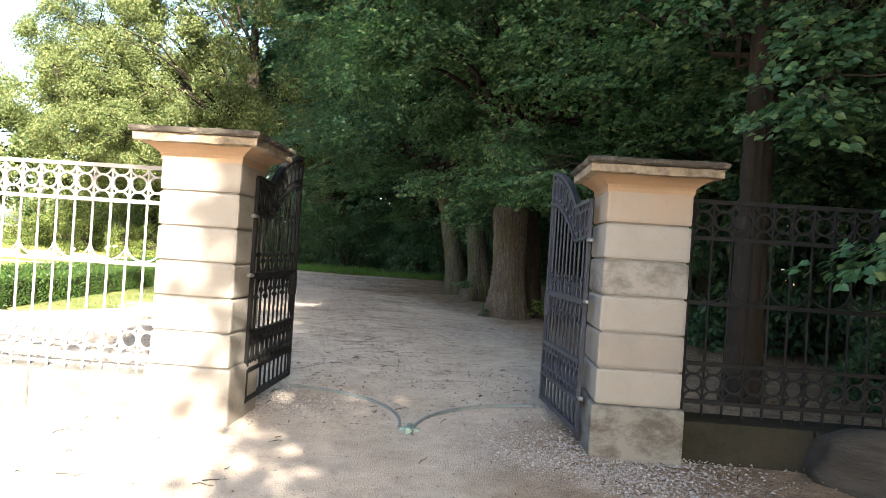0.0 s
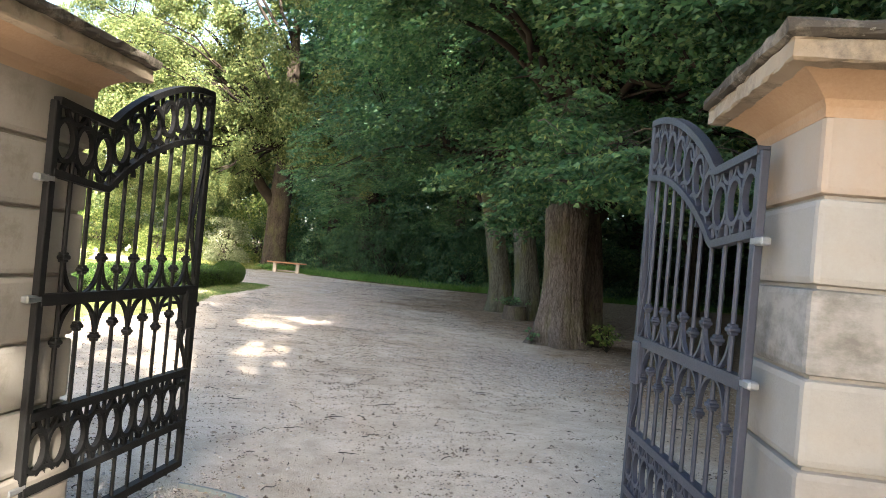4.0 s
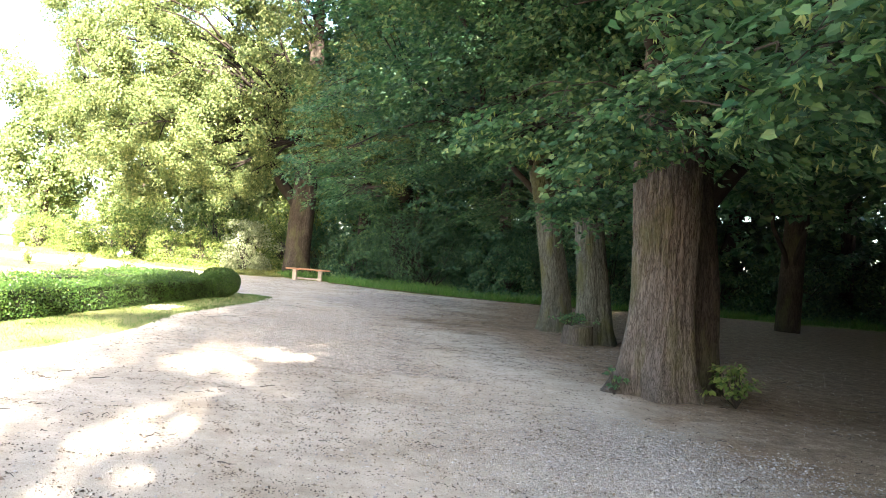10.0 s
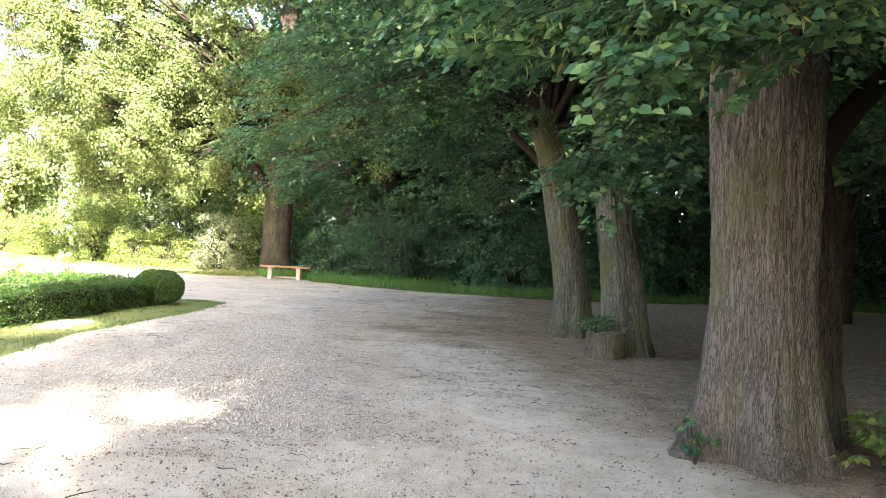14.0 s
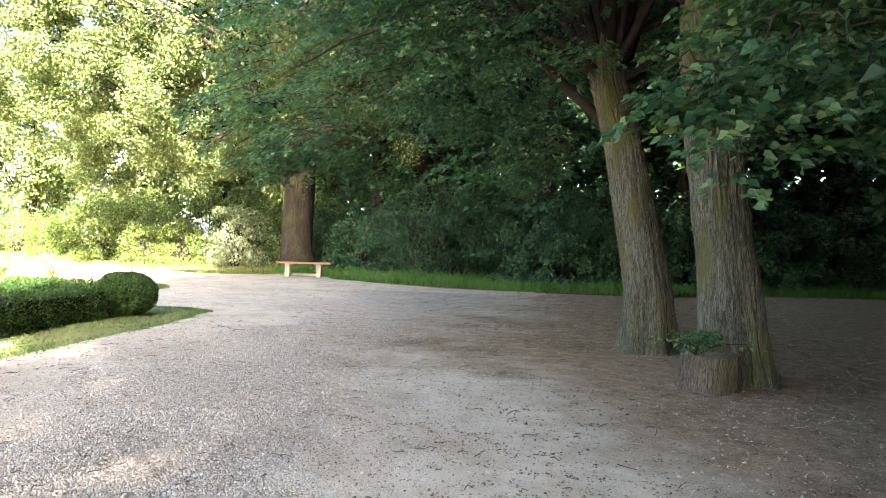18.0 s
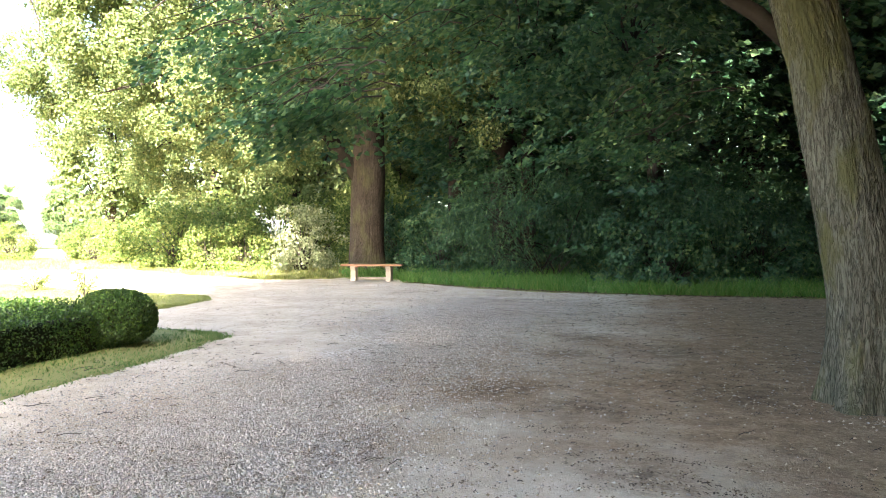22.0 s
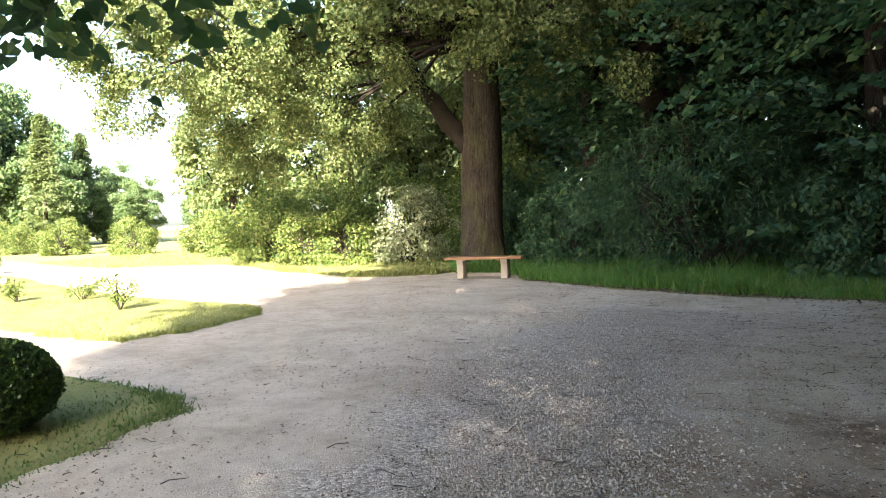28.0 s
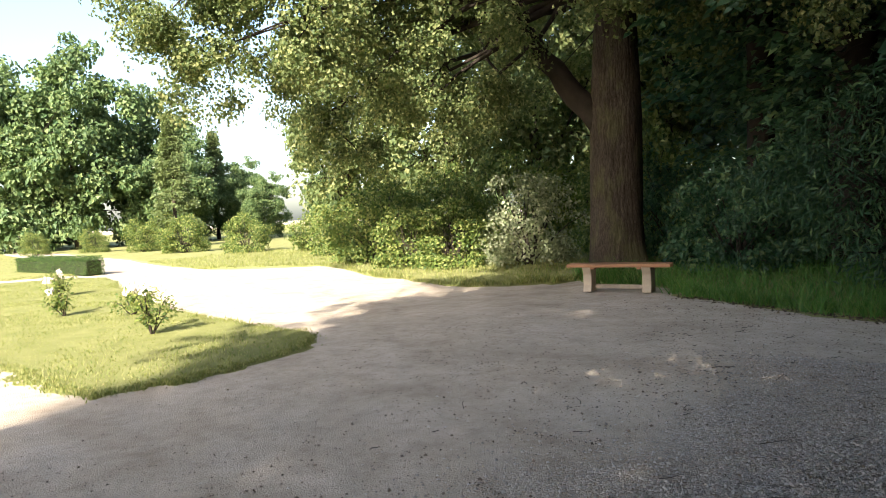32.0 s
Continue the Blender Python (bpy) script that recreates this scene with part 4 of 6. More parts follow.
def fence(start, way, length, material, label, lift=0.27):
    """Iron railings on a low stone plinth wall."""
    a = math.degrees(math.atan2(way.y, way.x))
    p = thing("iron_fence", start.x, start.y, lift, a, label, "fence", "garden railings")
    top = 1.60
    for name, z in (("top_rail", top), ("frieze_rail", top - 0.27), ("mid_rail", top - 0.75), ("band_rail", 0.40), ("bottom_rail", 0.12)):
        part(name, flat_bar(name, [(0, z), (length / 2, z), (length, z)], 0.03, 0.035, material), material, p)
    pitch = 0.145
    bar = bar_mesh("bar", -0.02, top + 0.0, 0.010, material)
    ring = ring_mesh("ring", pitch * 0.44, pitch * 0.44, 0.016, material)
    arc_u = ring_mesh("half_ring", pitch * 0.46, 0.065, 0.013, material, 0, 180, 9)
    arc_d = ring_mesh("half_ring", pitch * 0.46, 0.065, 0.013, material, 180, 360, 9)
    scroll_a = ring_mesh("scroll", pitch * 0.95, 0.13, 0.012, material, 180, 266, 8)
    scroll_b = ring_mesh("scroll", pitch * 0.95, 0.13, 0.012, material, 274, 360, 8)
    for i in range(int(length / pitch)):
        x = 0.05 + pitch * i
        part("bar", bar, material, p).location = (x, 0, 0)
        for zc in (top - 0.135, 0.26):
            part("ring", ring, material, p).location = (x + pitch / 2, 0, zc)
            part("half_ring", arc_u, material, p).location = (x + pitch / 2, 0, zc - 0.125)
            part("half_ring", arc_d, material, p).location = (x + pitch / 2, 0, zc + 0.125)
        if i % 2 == 0:
            part("scroll", scroll_a, material, p).location = (x + pitch * 0.95, 0, top - 0.60)
            part("scroll", scroll_b, material, p).location = (x - pitch * 0.95, 0, top - 0.60)
    return p


def plinth_wall(name, start, way, length, label, material):
    a = math.degrees(math.atan2(way.y, way.x))
    w = thing(name, start.x, start.y, 0, a, label, "wall", kind="structure")
    x = 0.0
    rng = random.Random(5)
    while x < length:
        L = min(rng.uniform(0.7, 1.1), length - x + 0.01)
        b = part("kerb_stone", box_mesh("kerb_stone", L - 0.008, 0.34, 0.45, material, 0.02, 2), material, w)
        b.location = (x + L / 2, rng.uniform(-0.008, 0.008), 0.05)
        x += L
    return w


RC = Vector((1.642, 1.955, 0)) + U * 0.64 + V * 0.3
LC = Vector((-0.98, 2.237, 0)) - U * 0.64 + V * 0.3
# left railings coloured for sun, right ones for shade
fence(LC, -U, 7.0, M_IRON_SUNLIT, "iron railings with ring frieze, coloured pale for the sun on them")
fence(RC, U, 8.0, M_IRON_SHADED, "iron railings with ring frieze, coloured dark for the shade of the trees")
plinth_wall("wall_left", LC, -U, 7.0, "low sandstone wall under the railings, in sun", M_PLINTH)
plinth_wall("wall_right", RC, U, 8.0, "low sandstone wall under the railings, coloured dark for the shade", M_WALL_SHADED)


def boulder(x, y, sx, sy, sz, seed, label):
    bm = bmesh.new()
    bmesh.ops.create_icosphere(bm, subdivisions=4, radius=1.0)
    for v in bm.verts:
        n = v.co.normalized()
        d = 1 + 0.28 * noise.noise(n * 1.6 + Vector((seed, 0, 0))) + 0.08 * noise.noise(n * 5 + Vector((0, seed, 0)))
        v.co = Vector((n.x * sx * d, n.y * sy * d, max(n.z * sz * d, -0.1)))
    ob = new("boulder", from_bm("boulder", bm, M_ROCK, True))
    ob.matrix_basis = pose(x, y, 0, 0, 0, seed * 40)
    return tagged(ob, label, "rock")


boulder(3.55, 1.55, 0.62, 0.34, 0.34, 3, "grey field stone lying against the low wall")


def ground_arc(hinge, a0, a1, name):
    """The iron track on which a leaf's wheel runs."""
    n = 26
    ang = np.radians(np.linspace(a0, a1, n))
    o, i = 1.229, 1.209
    v = np.vstack([np.column_stack([hinge[0] + r * np.cos(ang), hinge[1] + r * np.sin(ang), np.full(n, z)]) for r, z in ((o, -0.01), (o, 0.016), (i, 0.016), (i, -0.01))])
    k = np.arange(n - 1)[:, None]
    f = np.vstack([k + np.array([[a * n, a * n + 1, b * n + 1, b * n]]) for a, b in ((0, 1), (1, 2), (2, 3))])
    t = new(name, np_mesh(name, v, f, M_GALV2))
    return tagged(t, "worn iron gate track let into the gravel", "gate track", "gate tracks")


M_GALV2 = simple_mat("worn_track_iron", (0.085, 0.115, 0.125), (0.20, 0.225, 0.225), 7.0, 0.6, 0.3, 0.004, 60.0)
ground_arc((1.60, 2.27), 93, 183, "gate_track")
ground_arc((-0.93, 2.58), -8, 83, "gate_track")
bm = box(box(bmesh.new(), 0.05, 0.16, 0.06, pose(0, 0, 0.02), 0.01), 0.16, 0.03, 0.03, pose(0, 0.03, 0.01), 0.006)
stop = new("gate_stop", from_bm("gate_stop", bm, simple_mat("green_iron", (0.10, 0.17, 0.14), (0.20, 0.28, 0.24), 8.0, 0.6)))
stop.matrix_basis = pose(0.36, 2.36, 0, 0, 0, -6)
tagged(stop, "small green-painted iron gate stop in the gravel", "gate stop")


# ---- hedges ----
def hedge(name, x0, x1, y0, y1, h, n, label, seed, leaf=0.042):
    rng = np.random.default_rng(seed)
    cx, cy = (x0 + x1) / 2, (y0 + y1) / 2
    e = thing(name, cx, cy, 0, 0, label, "hedge", "box hedges")
    # solid dark block in place of the shaded inside
    core = part("core", box_mesh("core", x1 - x0 - 0.10, y1 - y0 - 0.10, h - 0.05, M_HEDGE_SHADE, 0.03), M_HEDGE_SHADE, e)
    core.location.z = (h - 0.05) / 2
    w, d = x1 - x0, y1 - y0
    areas = np.array([w * d, d * h, d * h, w * h, w * h])
    which = rng.choice(5, n, p=areas / areas.sum())
    a, b = rng.uniform(-0.5, 0.5, n), rng.uniform(0, 1, n)
    p = np.zeros((n, 3))
    nor = np.zeros((n, 3))
    for k in range(5):
        m = which == k
        if k == 0:
            p[m] = np.column_stack([a[m] * w, (b[m] - 0.5) * d, np.full(m.sum(), h)])
            nor[m] = (0, 0, 1)
        elif k < 3:
            s = 1 if k == 1 else -1
            p[m] = np.column_stack([np.full(m.sum(), s * w / 2), a[m] * d, b[m] * h])
            nor[m] = (s, 0, 0.1)
        else:
            s = 1 if k == 3 else -1
            p[m] = np.column_stack([a[m] * w, np.full(m.sum(), s * d / 2), b[m] * h])
            nor[m] = (0, s, 0.1)
    bump = 0.03 * np.sin(p[:, 1] * 5 + 2 * np.sin(p[:, 1] * 1.7)) + 0.02 * np.sin(p[:, 1] * 13 + p[:, 2] * 9)
    p += nor * (bump + rng.uniform(-0.07, 0.03, n))[:, None]
    way = nor + rng.normal(0, 0.6, (n, 3)) + np.array([[0, 0, 0.35]])
    flat = rng.normal(0, 0.7, (n, 3)) + 0.3 * nor + np.array([[0, 0, 0.25]])
    v, f = leaves(p, flat, nor + rng.normal(0, 0.55, (n, 3)), np.full(n, leaf), rng)
    part("foliage", np_mesh("foliage", v, f, M_HEDGE), M_HEDGE, e)
    return e


def topiary_ball(x, y, rx, rz, n, label, seed):
    rng = np.random.default_rng(seed)
    e = thing("box_ball", x, y, 0, 0, label, "topiary")
    # dark ball in place of the shaded inside
    bm = bmesh.new()
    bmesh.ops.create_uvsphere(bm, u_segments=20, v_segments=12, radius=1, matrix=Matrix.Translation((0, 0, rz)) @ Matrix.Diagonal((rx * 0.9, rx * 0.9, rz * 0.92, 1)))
    part("core", bm, M_HEDGE_SHADE, e)
    d = rng.normal(0, 1, (n, 3))
    d /= np.linalg.norm(d, axis=1)[:, None]
    p = d * np.array([rx, rx, rz]) * rng.uniform(0.9, 1.04, (n, 1)) * (1 + 0.03 * np.sin(6 * d[:, 0:1] + 5 * d[:, 2:3]))
    p[:, 2] = np.maximum(p[:, 2] + rz, 0.01)
    flat = rng.normal(0, 0.7, (n, 3)) + 0.3 * d + np.array([[0, 0, 0.25]])
    v, f = leaves(p, flat, d + rng.normal(0, 0.55, (n, 3)), np.full(n, 0.034), rng)
    part("foliage", np_mesh("foliage", v, f, M_HEDGE), M_HEDGE, e)
    return e


hedge("box_hedge", -6.68, -6.05, 5.2, 20.0, 0.47, 62000, "clipped knee-high box hedge beside the path", 21, 0.034)
hedge("box_hedge", -7.75, -7.2, 5.2, 17.2, 0.50, 14000, "clipped box hedge of the inner row, sunlit", 22)
hedge("box_hedge", -8.2, -6.75, 18.3, 20.5, 0.50, 9000, "broad clipped box hedge behind the ball", 23)
topiary_ball(-6.15, 20.28, 0.47, 0.34, 17000, "round clipped box ball at the end of the hedge", 24)
hedge("box_hedge", -31.0, -25.4, 31.0, 31.6, 0.55, 15000, "low clipped hedge in the far part of the garden", 25)


# ---- bench ----
def bench(x, y, rz):
    b = thing("bench", x, y, 0, rz, "backless bench of worn brown planks on pale concrete feet", "bench")
    rng = random.Random(2)
    for i in range(3):
        m = box_mesh("plank", 1.77, 0.118, 0.055, M_BENCH, 0.008, 2)
        q = part("plank", m, M_BENCH, b)
        q.location = (rng.uniform(-0.015, 0.015), -0.125 + 0.125 * i, 0.452)
    for sx in (-0.52, 0.5):
        bm = bmesh.new()
        prof = ((-0.16, 0.0), (0.16, 0.0), (0.12, 0.12), (0.12, 0.30), (0.17, 0.428), (-0.17, 0.428), (-0.12, 0.30), (-0.12, 0.12))
        a = [bm.verts.new((-0.075, px, pz)) for px, pz in prof]
        c = [bm.verts.new((0.075, px, pz)) for px, pz in prof]
        bm.faces.new(a[::-1])
        bm.faces.new(c)
        for i in range(8):
            j = (i + 1) % 8
            bm.faces.new((a[i], a[j], c[j], c[i]))
        bmesh.ops.recalc_face_normals(bm, faces=bm.faces)
        bmesh.ops.bevel(bm, geom=list(bm.edges), offset=0.008, segments=1, affect="EDGES")
        q = part("foot", bm, M_CONCRETE, b, "pale concrete foot")
        q.location = (sx, 0, 0)
        q = part("bearer", box_mesh("bearer", 0.07, 0.36, 0.035, M_BENCH, 0.006), M_BENCH, b)
        q.location = (sx + (0.11 if sx < 0 else -0.11), 0, 0.409)
    q = part("stretcher", box_mesh("stretcher", 0.9, 0.03, 0.07, M_CUT, 0.005), M_CUT, b)
    q.location = (0, 0.08, 0.075)
    return b


bench(-7.3, 31.62, 7)


# ---- trees ----
def big_tree(name, x, y, stem, radii, crowns, seed, leaf_material, bark, leaf, label, category="tree", n_main=10, flare=0.5, around=144, depth=0.036, extra=(), group="", limb_z=3.4, clump=0.0, flat=0.28, tumble=0.45, tufted=False, lift=None):
    """A tree from its stem line and crown lobes (centre, radii, sprays, leaves a spray, spray radius, lowest, leaf, limbs), in metres round its foot."""
    rng = np.random.default_rng(seed)
    t = thing(name, x, y, 0, 0, label, category, group)
    v, f = bark_stem(stem, radii, rng, around, flare, 6, depth, 0.04)
    part("trunk", np_mesh("trunk", v, f, bark, True), bark, t)
    woods, foliage = [], []
    for c, r, n, per, sr, low, size, limbs in crowns:
        p, o = crown_points(n, c, r, rng, low, clump=clump, lump=0.22 + 0.3 * clump)
        if lift:
            # boughs pruned to leave headroom over the path
            free = (p[:, 0] + x > lift[0]) | (p[:, 2] > lift[1])
            p, o = p[free], o[free]
        stem_line = np.stack([np.interp(np.linspace(0, len(stem) - 1, 24), np.arange(len(stem)), np.asarray(stem)[:, k]) for k in range(3)], -1)
        pick = rng.permutation(len(p))[:limbs]
        woods += limbs_to(p[pick], stem_line, radii[len(radii) // 2], rng, n_main, limb_z)
        if tufted:
            foliage.append(tufts(p, o, per, sr * rng.uniform(0.6, 1.3, len(p)), size, rng, flat, tumble))
        else:
            foliage.append(fronds(p, o, per, 1.12 * sr * rng.uniform(0.7, 1.3, len(p)), size, rng, flat=flat, tumble=tumble))
    for a, b, r0, r1, sag in extra:
        woods.append(tube(bend(a, b, sag, 12, rng, 0.03), np.linspace(r0, r1, 12), 12))
    v, f = join(woods)
    part("branchwork", np_mesh("branchwork", v, f, M_BARK_SHADED, True), M_BARK_SHADED, t)
    v, f = join(foliage)
    part("crown", np_mesh("crown", v, f, leaf_material), leaf_material, t)
    return t


def low_sprays(tree_ob, places, per, radius, size, seed, bracts=0.0):
    """Twigs of large heart-shaped leaves that hang near the path; places are world points with the way out."""
    rng = np.random.default_rng(seed)
    base = np.array(tree_ob.matrix_basis.translation)
    c = np.array([p[:3] for p in places], float) - base
    o = np.array([(*p[3:], 0) for p in places], float)
    o[:, :2] += rng.normal(0, 0.45, (len(o), 2))
    o /= np.linalg.norm(o, axis=1)[:, None]
    hubs = c[:max(3, len(c) // 4)]
    c = c + 0.35 * (hubs[np.argmin(((c[:, None] - hubs[None]) ** 2).sum(-1), axis=1)] - c)
    v, f = fronds(c, o, per, radius * rng.uniform(0.7, 1.2, len(c)), size, rng, "heart", 0.5, 0.2, 0.4)
    part("low_branch", np_mesh("low_branch", v, f, M_LIME), M_LIME, tree_ob)
    if bracts:
        q = v.reshape(-1, 6, 3)[:, 0]
        q = np.repeat(q[rng.uniform(0, 1, len(q)) < bracts], 2, axis=0) + rng.normal(0, 0.012, (1, 3))
        down = rng.normal(0, 0.5, q.shape) - np.array([[0, 0, 0.9]])
        v, f = leaves(q - np.array([[0, 0, 0.015]]), down, rng.normal(0, 1, q.shape), np.full(len(q), 0.075), rng, "blade")
        tagged(part("blossom", np_mesh("blossom", v, f, M_BRACT), M_BRACT, tree_ob, "pale yellow-green flower bracts"), kind="stuff")
    w = [tube(bend(a - q * 0.45 + np.array([0, 0, 0.25]), a + q * radius * 0.7 - np.array([0, 0, 0.1]), 0.1, 6, rng, 0.03), np.linspace(0.009, 0.0025, 6), 5) for a, q in zip(c, o)]
    v, f = join(w)
    tagged(part("twigwork", np_mesh("twigwork", v, f, M_TWIG), M_TWIG, tree_ob), kind="stuff")


LIME = "old lime tree with furrowed grey-brown bark and low drooping branches"
lime_a = big_tree("lime_tree", 2.50, 12.45, [(0, 0, -0.1), (0, 0, 1.2), (-0.04, 0, 2.6), (-0.03, 0, 5), (0, 0, 9), (0, 0, 17)], [0.40, 0.35, 0.395, 0.35, 0.28, 0.06],
                  [((0.2, -0.2, 5.0), (4.6, 5.2, 2.6), 600, 135, 0.72, -0.9, 0.092, 50), ((-0.5, -3.2, 5.6), (3.2, 1.6, 2.3), 240, 135, 0.72, -0.9, 0.088, 20), ((-1.2, -0.5, 12.0), (5.8, 6.0, 7.6), 700, 44, 1.15, -0.62, 0.28, 40)], 31, M_LIME, M_LIME_BARK, 0.115, LIME, flare=0.6, clump=0.62, tumble=0.6, flat=0.34, lift=(1.5, 4.6), group="lime trees by the path")
# a lime in the darker oak bark, to put its deep shade into the colour
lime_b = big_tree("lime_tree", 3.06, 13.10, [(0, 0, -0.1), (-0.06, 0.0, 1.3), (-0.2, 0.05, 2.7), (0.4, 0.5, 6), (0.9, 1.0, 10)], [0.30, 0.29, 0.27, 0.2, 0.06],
                  [((2.8, 1.2, 5.4), (3.6, 4.0, 3.0), 230, 85, 0.85, -0.9, 0.13, 60)], 32, M_WOOD, M_OAK_BARK, 0.12, "second lime stem close behind the first, bark darkened for its shade", flare=0.35, extra=(((0.05, 0, 2.3), (1.9, 0.3, 4.2), 0.11, 0.05, 0.1),), group="lime trees by the path")
# crowns of limes b, c and d use darker wood leaves to carry shade
lime_c = big_tree("lime_tree", 1.83, 19.4, [(0, 0, -0.1), (-0.05, 0, 0.8), (-0.2, 0, 1.6), (-0.42, 0, 2.7), (-0.64, 0, 3.5), (-0.85, 0.1, 6), (-0.8, 0.2, 15)], [0.32, 0.29, 0.27, 0.235, 0.215, 0.19, 0.06],
                  # last two lobes are unseen boughs, added to keep sun off the oak
                  [((-0.9, 1.2, 6.6), (4.6, 4.6, 2.7), 430, 74, 0.8, -0.9, 0.132, 80), ((-2.2, 5.0, 6.2), (3.6, 3.6, 2.7), 380, 76, 0.7, -0.9, 0.125, 50), ((-0.8, 0.8, 15.5), (5.4, 5.6, 9.0), 640, 48, 1.15, -0.6, 0.28, 60), ((-4.3, 0.8, 10.8), (1.9, 2.6, 2.6), 140, 60, 0.7, -0.9, 0.2, 30), ((-6.6, 0.8, 15.4), (1.6, 2.0, 1.8), 60, 60, 0.8, -0.9, 0.24, 12)], 33, M_WOOD, M_GREEN_BARK, 0.12, "leaning lime tree with a forking furrowed trunk", flare=0.4, clump=0.62, tumble=0.6, flat=0.34,
                  extra=(((-0.5, 0, 2.75), (-2.6, 0.9, 4.5), 0.075, 0.03, 0.25), ((-0.75, 0, 4.2), (-4.9, -0.2, 3.6), 0.045, 0.012, 0.5)), group="lime trees by the path")
lime_d = big_tree("lime_tree", 2.46, 17.6, [(0, 0, -0.1), (-0.1, 0, 0.9), (-0.2, 0, 1.6), (-0.31, 0, 2.4), (-0.4, 0, 3.3), (-0.45, 0, 5), (-0.2, 0, 9), (0, 0, 15)], [0.34, 0.285, 0.265, 0.255, 0.25, 0.22, 0.16, 0.06],
                  [((1.2, -0.2, 6.0), (4.0, 4.2, 2.5), 380, 74, 0.8, -0.9, 0.132, 80), ((1.4, 0.0, 12.5), (5.0, 5.0, 7.4), 330, 38, 1.15, -0.65, 0.27, 60)], 34, M_WOOD, M_GREEN_BARK, 0.12, "upright lime tree beside an old stump", flare=0.3, clump=0.62, tumble=0.6, flat=0.34, group="lime trees by the path")
# trunk in the darkened bark, for the shade behind the railings
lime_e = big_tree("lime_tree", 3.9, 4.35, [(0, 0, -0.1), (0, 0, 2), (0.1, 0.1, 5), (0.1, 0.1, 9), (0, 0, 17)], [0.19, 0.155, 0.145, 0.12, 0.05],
                  [((1.6, 0.6, 5.2), (3.8, 3.4, 2.4), 300, 140, 0.78, -0.9, 0.088, 60), ((4.2, -1.2, 11.4), (3.4, 4.4, 5.2), 260, 38, 1.0, -0.9, 0.26, 60), ((2.6, -2.4, 5.4), (3.4, 2.8, 2.0), 200, 110, 0.78, -0.9, 0.088, 20)], 35, M_LIME, M_BARK_SHADED, 0.12, "slim lime tree behind the railings, trunk darkened for the shade", flare=0.25, around=40)
rng = np.random.default_rng(76)
spots = [(rng.uniform(2.95, 4.6), rng.uniform(0.2, 1.0), rng.uniform(1.25, 2.7), -0.8, -0.5) for k in range(26)]
spots += [(rng.uniform(3.0, 5.2), rng.uniform(3.1, 3.9), rng.uniform(2.9, 4.4), -0.4, -0.8) for k in range(26)]
low_sprays(lime_e, spots, 110, 0.5, 0.07, 40)
rng = np.random.default_rng(77)
spots = []
for k in range(46):
    a = rng.uniform(2.4, 5.6)
    r = rng.uniform(2.8, 5.4)
    px, py = 2.6 + r * math.cos(a), 12.2 + r * math.sin(a)
    if px > 1.0:
        spots.append((px, py, rng.uniform(2.35, 3.6), math.cos(a), math.sin(a)))
for k in range(38):
    spots.append((rng.uniform(1.6, 3.8), rng.uniform(10.6, 11.9), rng.uniform(2.7, 3.6), rng.normal(0, 0.5), -1.0))
for k in range(16):
    spots.append((rng.uniform(-0.4, 1.2), rng.uniform(11.2, 12.2), rng.uniform(2.6, 3.1), -0.9, -0.4))
for k in range(12):
    spots.append((rng.uniform(0.9, 2.2), rng.uniform(10.3, 11.0), rng.uniform(2.25, 2.7), -0.8, -0.6))
for k in range(26):
    spots.append((rng.uniform(1.3, 4.4), rng.uniform(8.0, 10.4), rng.uniform(2.15, 3.3), rng.normal(0, 0.5), -1.0))
for k in range(22):
    px = rng.uniform(1.15, 3.3)
    spots.append((px, rng.uniform(6.6, 8.4), 2.65 - 0.22 * (px - 1.1) + rng.uniform(-0.2, 0.25), -0.5, -0.8))
low_sprays(lime_a, spots, 125, 0.5, 0.066, 41, 0.05)
spots = []
for k in range(30):
    a = rng.uniform(2.6, 5.2)
    r = rng.uniform(1.6, 4.2)
    px, py = 2.3 + r * math.cos(a), 18.2 + r * math.sin(a)
    if px > 2.2:
        spots.append((px, py, rng.uniform(2.4, 3.4), math.cos(a), math.sin(a)))
for k in range(22):
    spots.append((rng.uniform(0.95, 2.9), rng.uniform(14.2, 15.1), rng.uniform(2.05, 2.9), -0.5, -0.8))
spots += [(rng.uniform(1.2, 4.0), rng.uniform(16.2, 17.0), rng.uniform(3.1, 4.3), -0.5, -0.8) for k in range(26)]
low_sprays(lime_d, spots, 110, 0.5, 0.07, 42)
spots = [(rng.uniform(-3.9, -2.6), rng.uniform(18.5, 19.6), rng.uniform(2.5, 3.4), -0.8, -0.5) for k in range(14)]
spots += [(rng.uniform(-4.6, -1.2), rng.uniform(18.8, 21.6), rng.uniform(3.1, 5.2), -0.8, -0.5) for k in range(64)]
spots += [(rng.uniform(-3.0, -1.9), rng.uniform(18.3, 18.9), rng.uniform(2.12, 2.45), -0.8, -0.5) for k in range(13)]
spots += [(rng.uniform(0.3, 2.2), rng.uniform(21.2, 23.0), rng.uniform(1.5, 2.9), -0.5, 0.4) for k in range(16)]
spots += [(rng.uniform(-0.9, 2.6), rng.uniform(18.0, 18.9), rng.uniform(3.5, 4.7), -0.5, -0.8) for k in range(34)]
low_sprays(lime_c, spots, 140, 0.55, 0.056, 43)

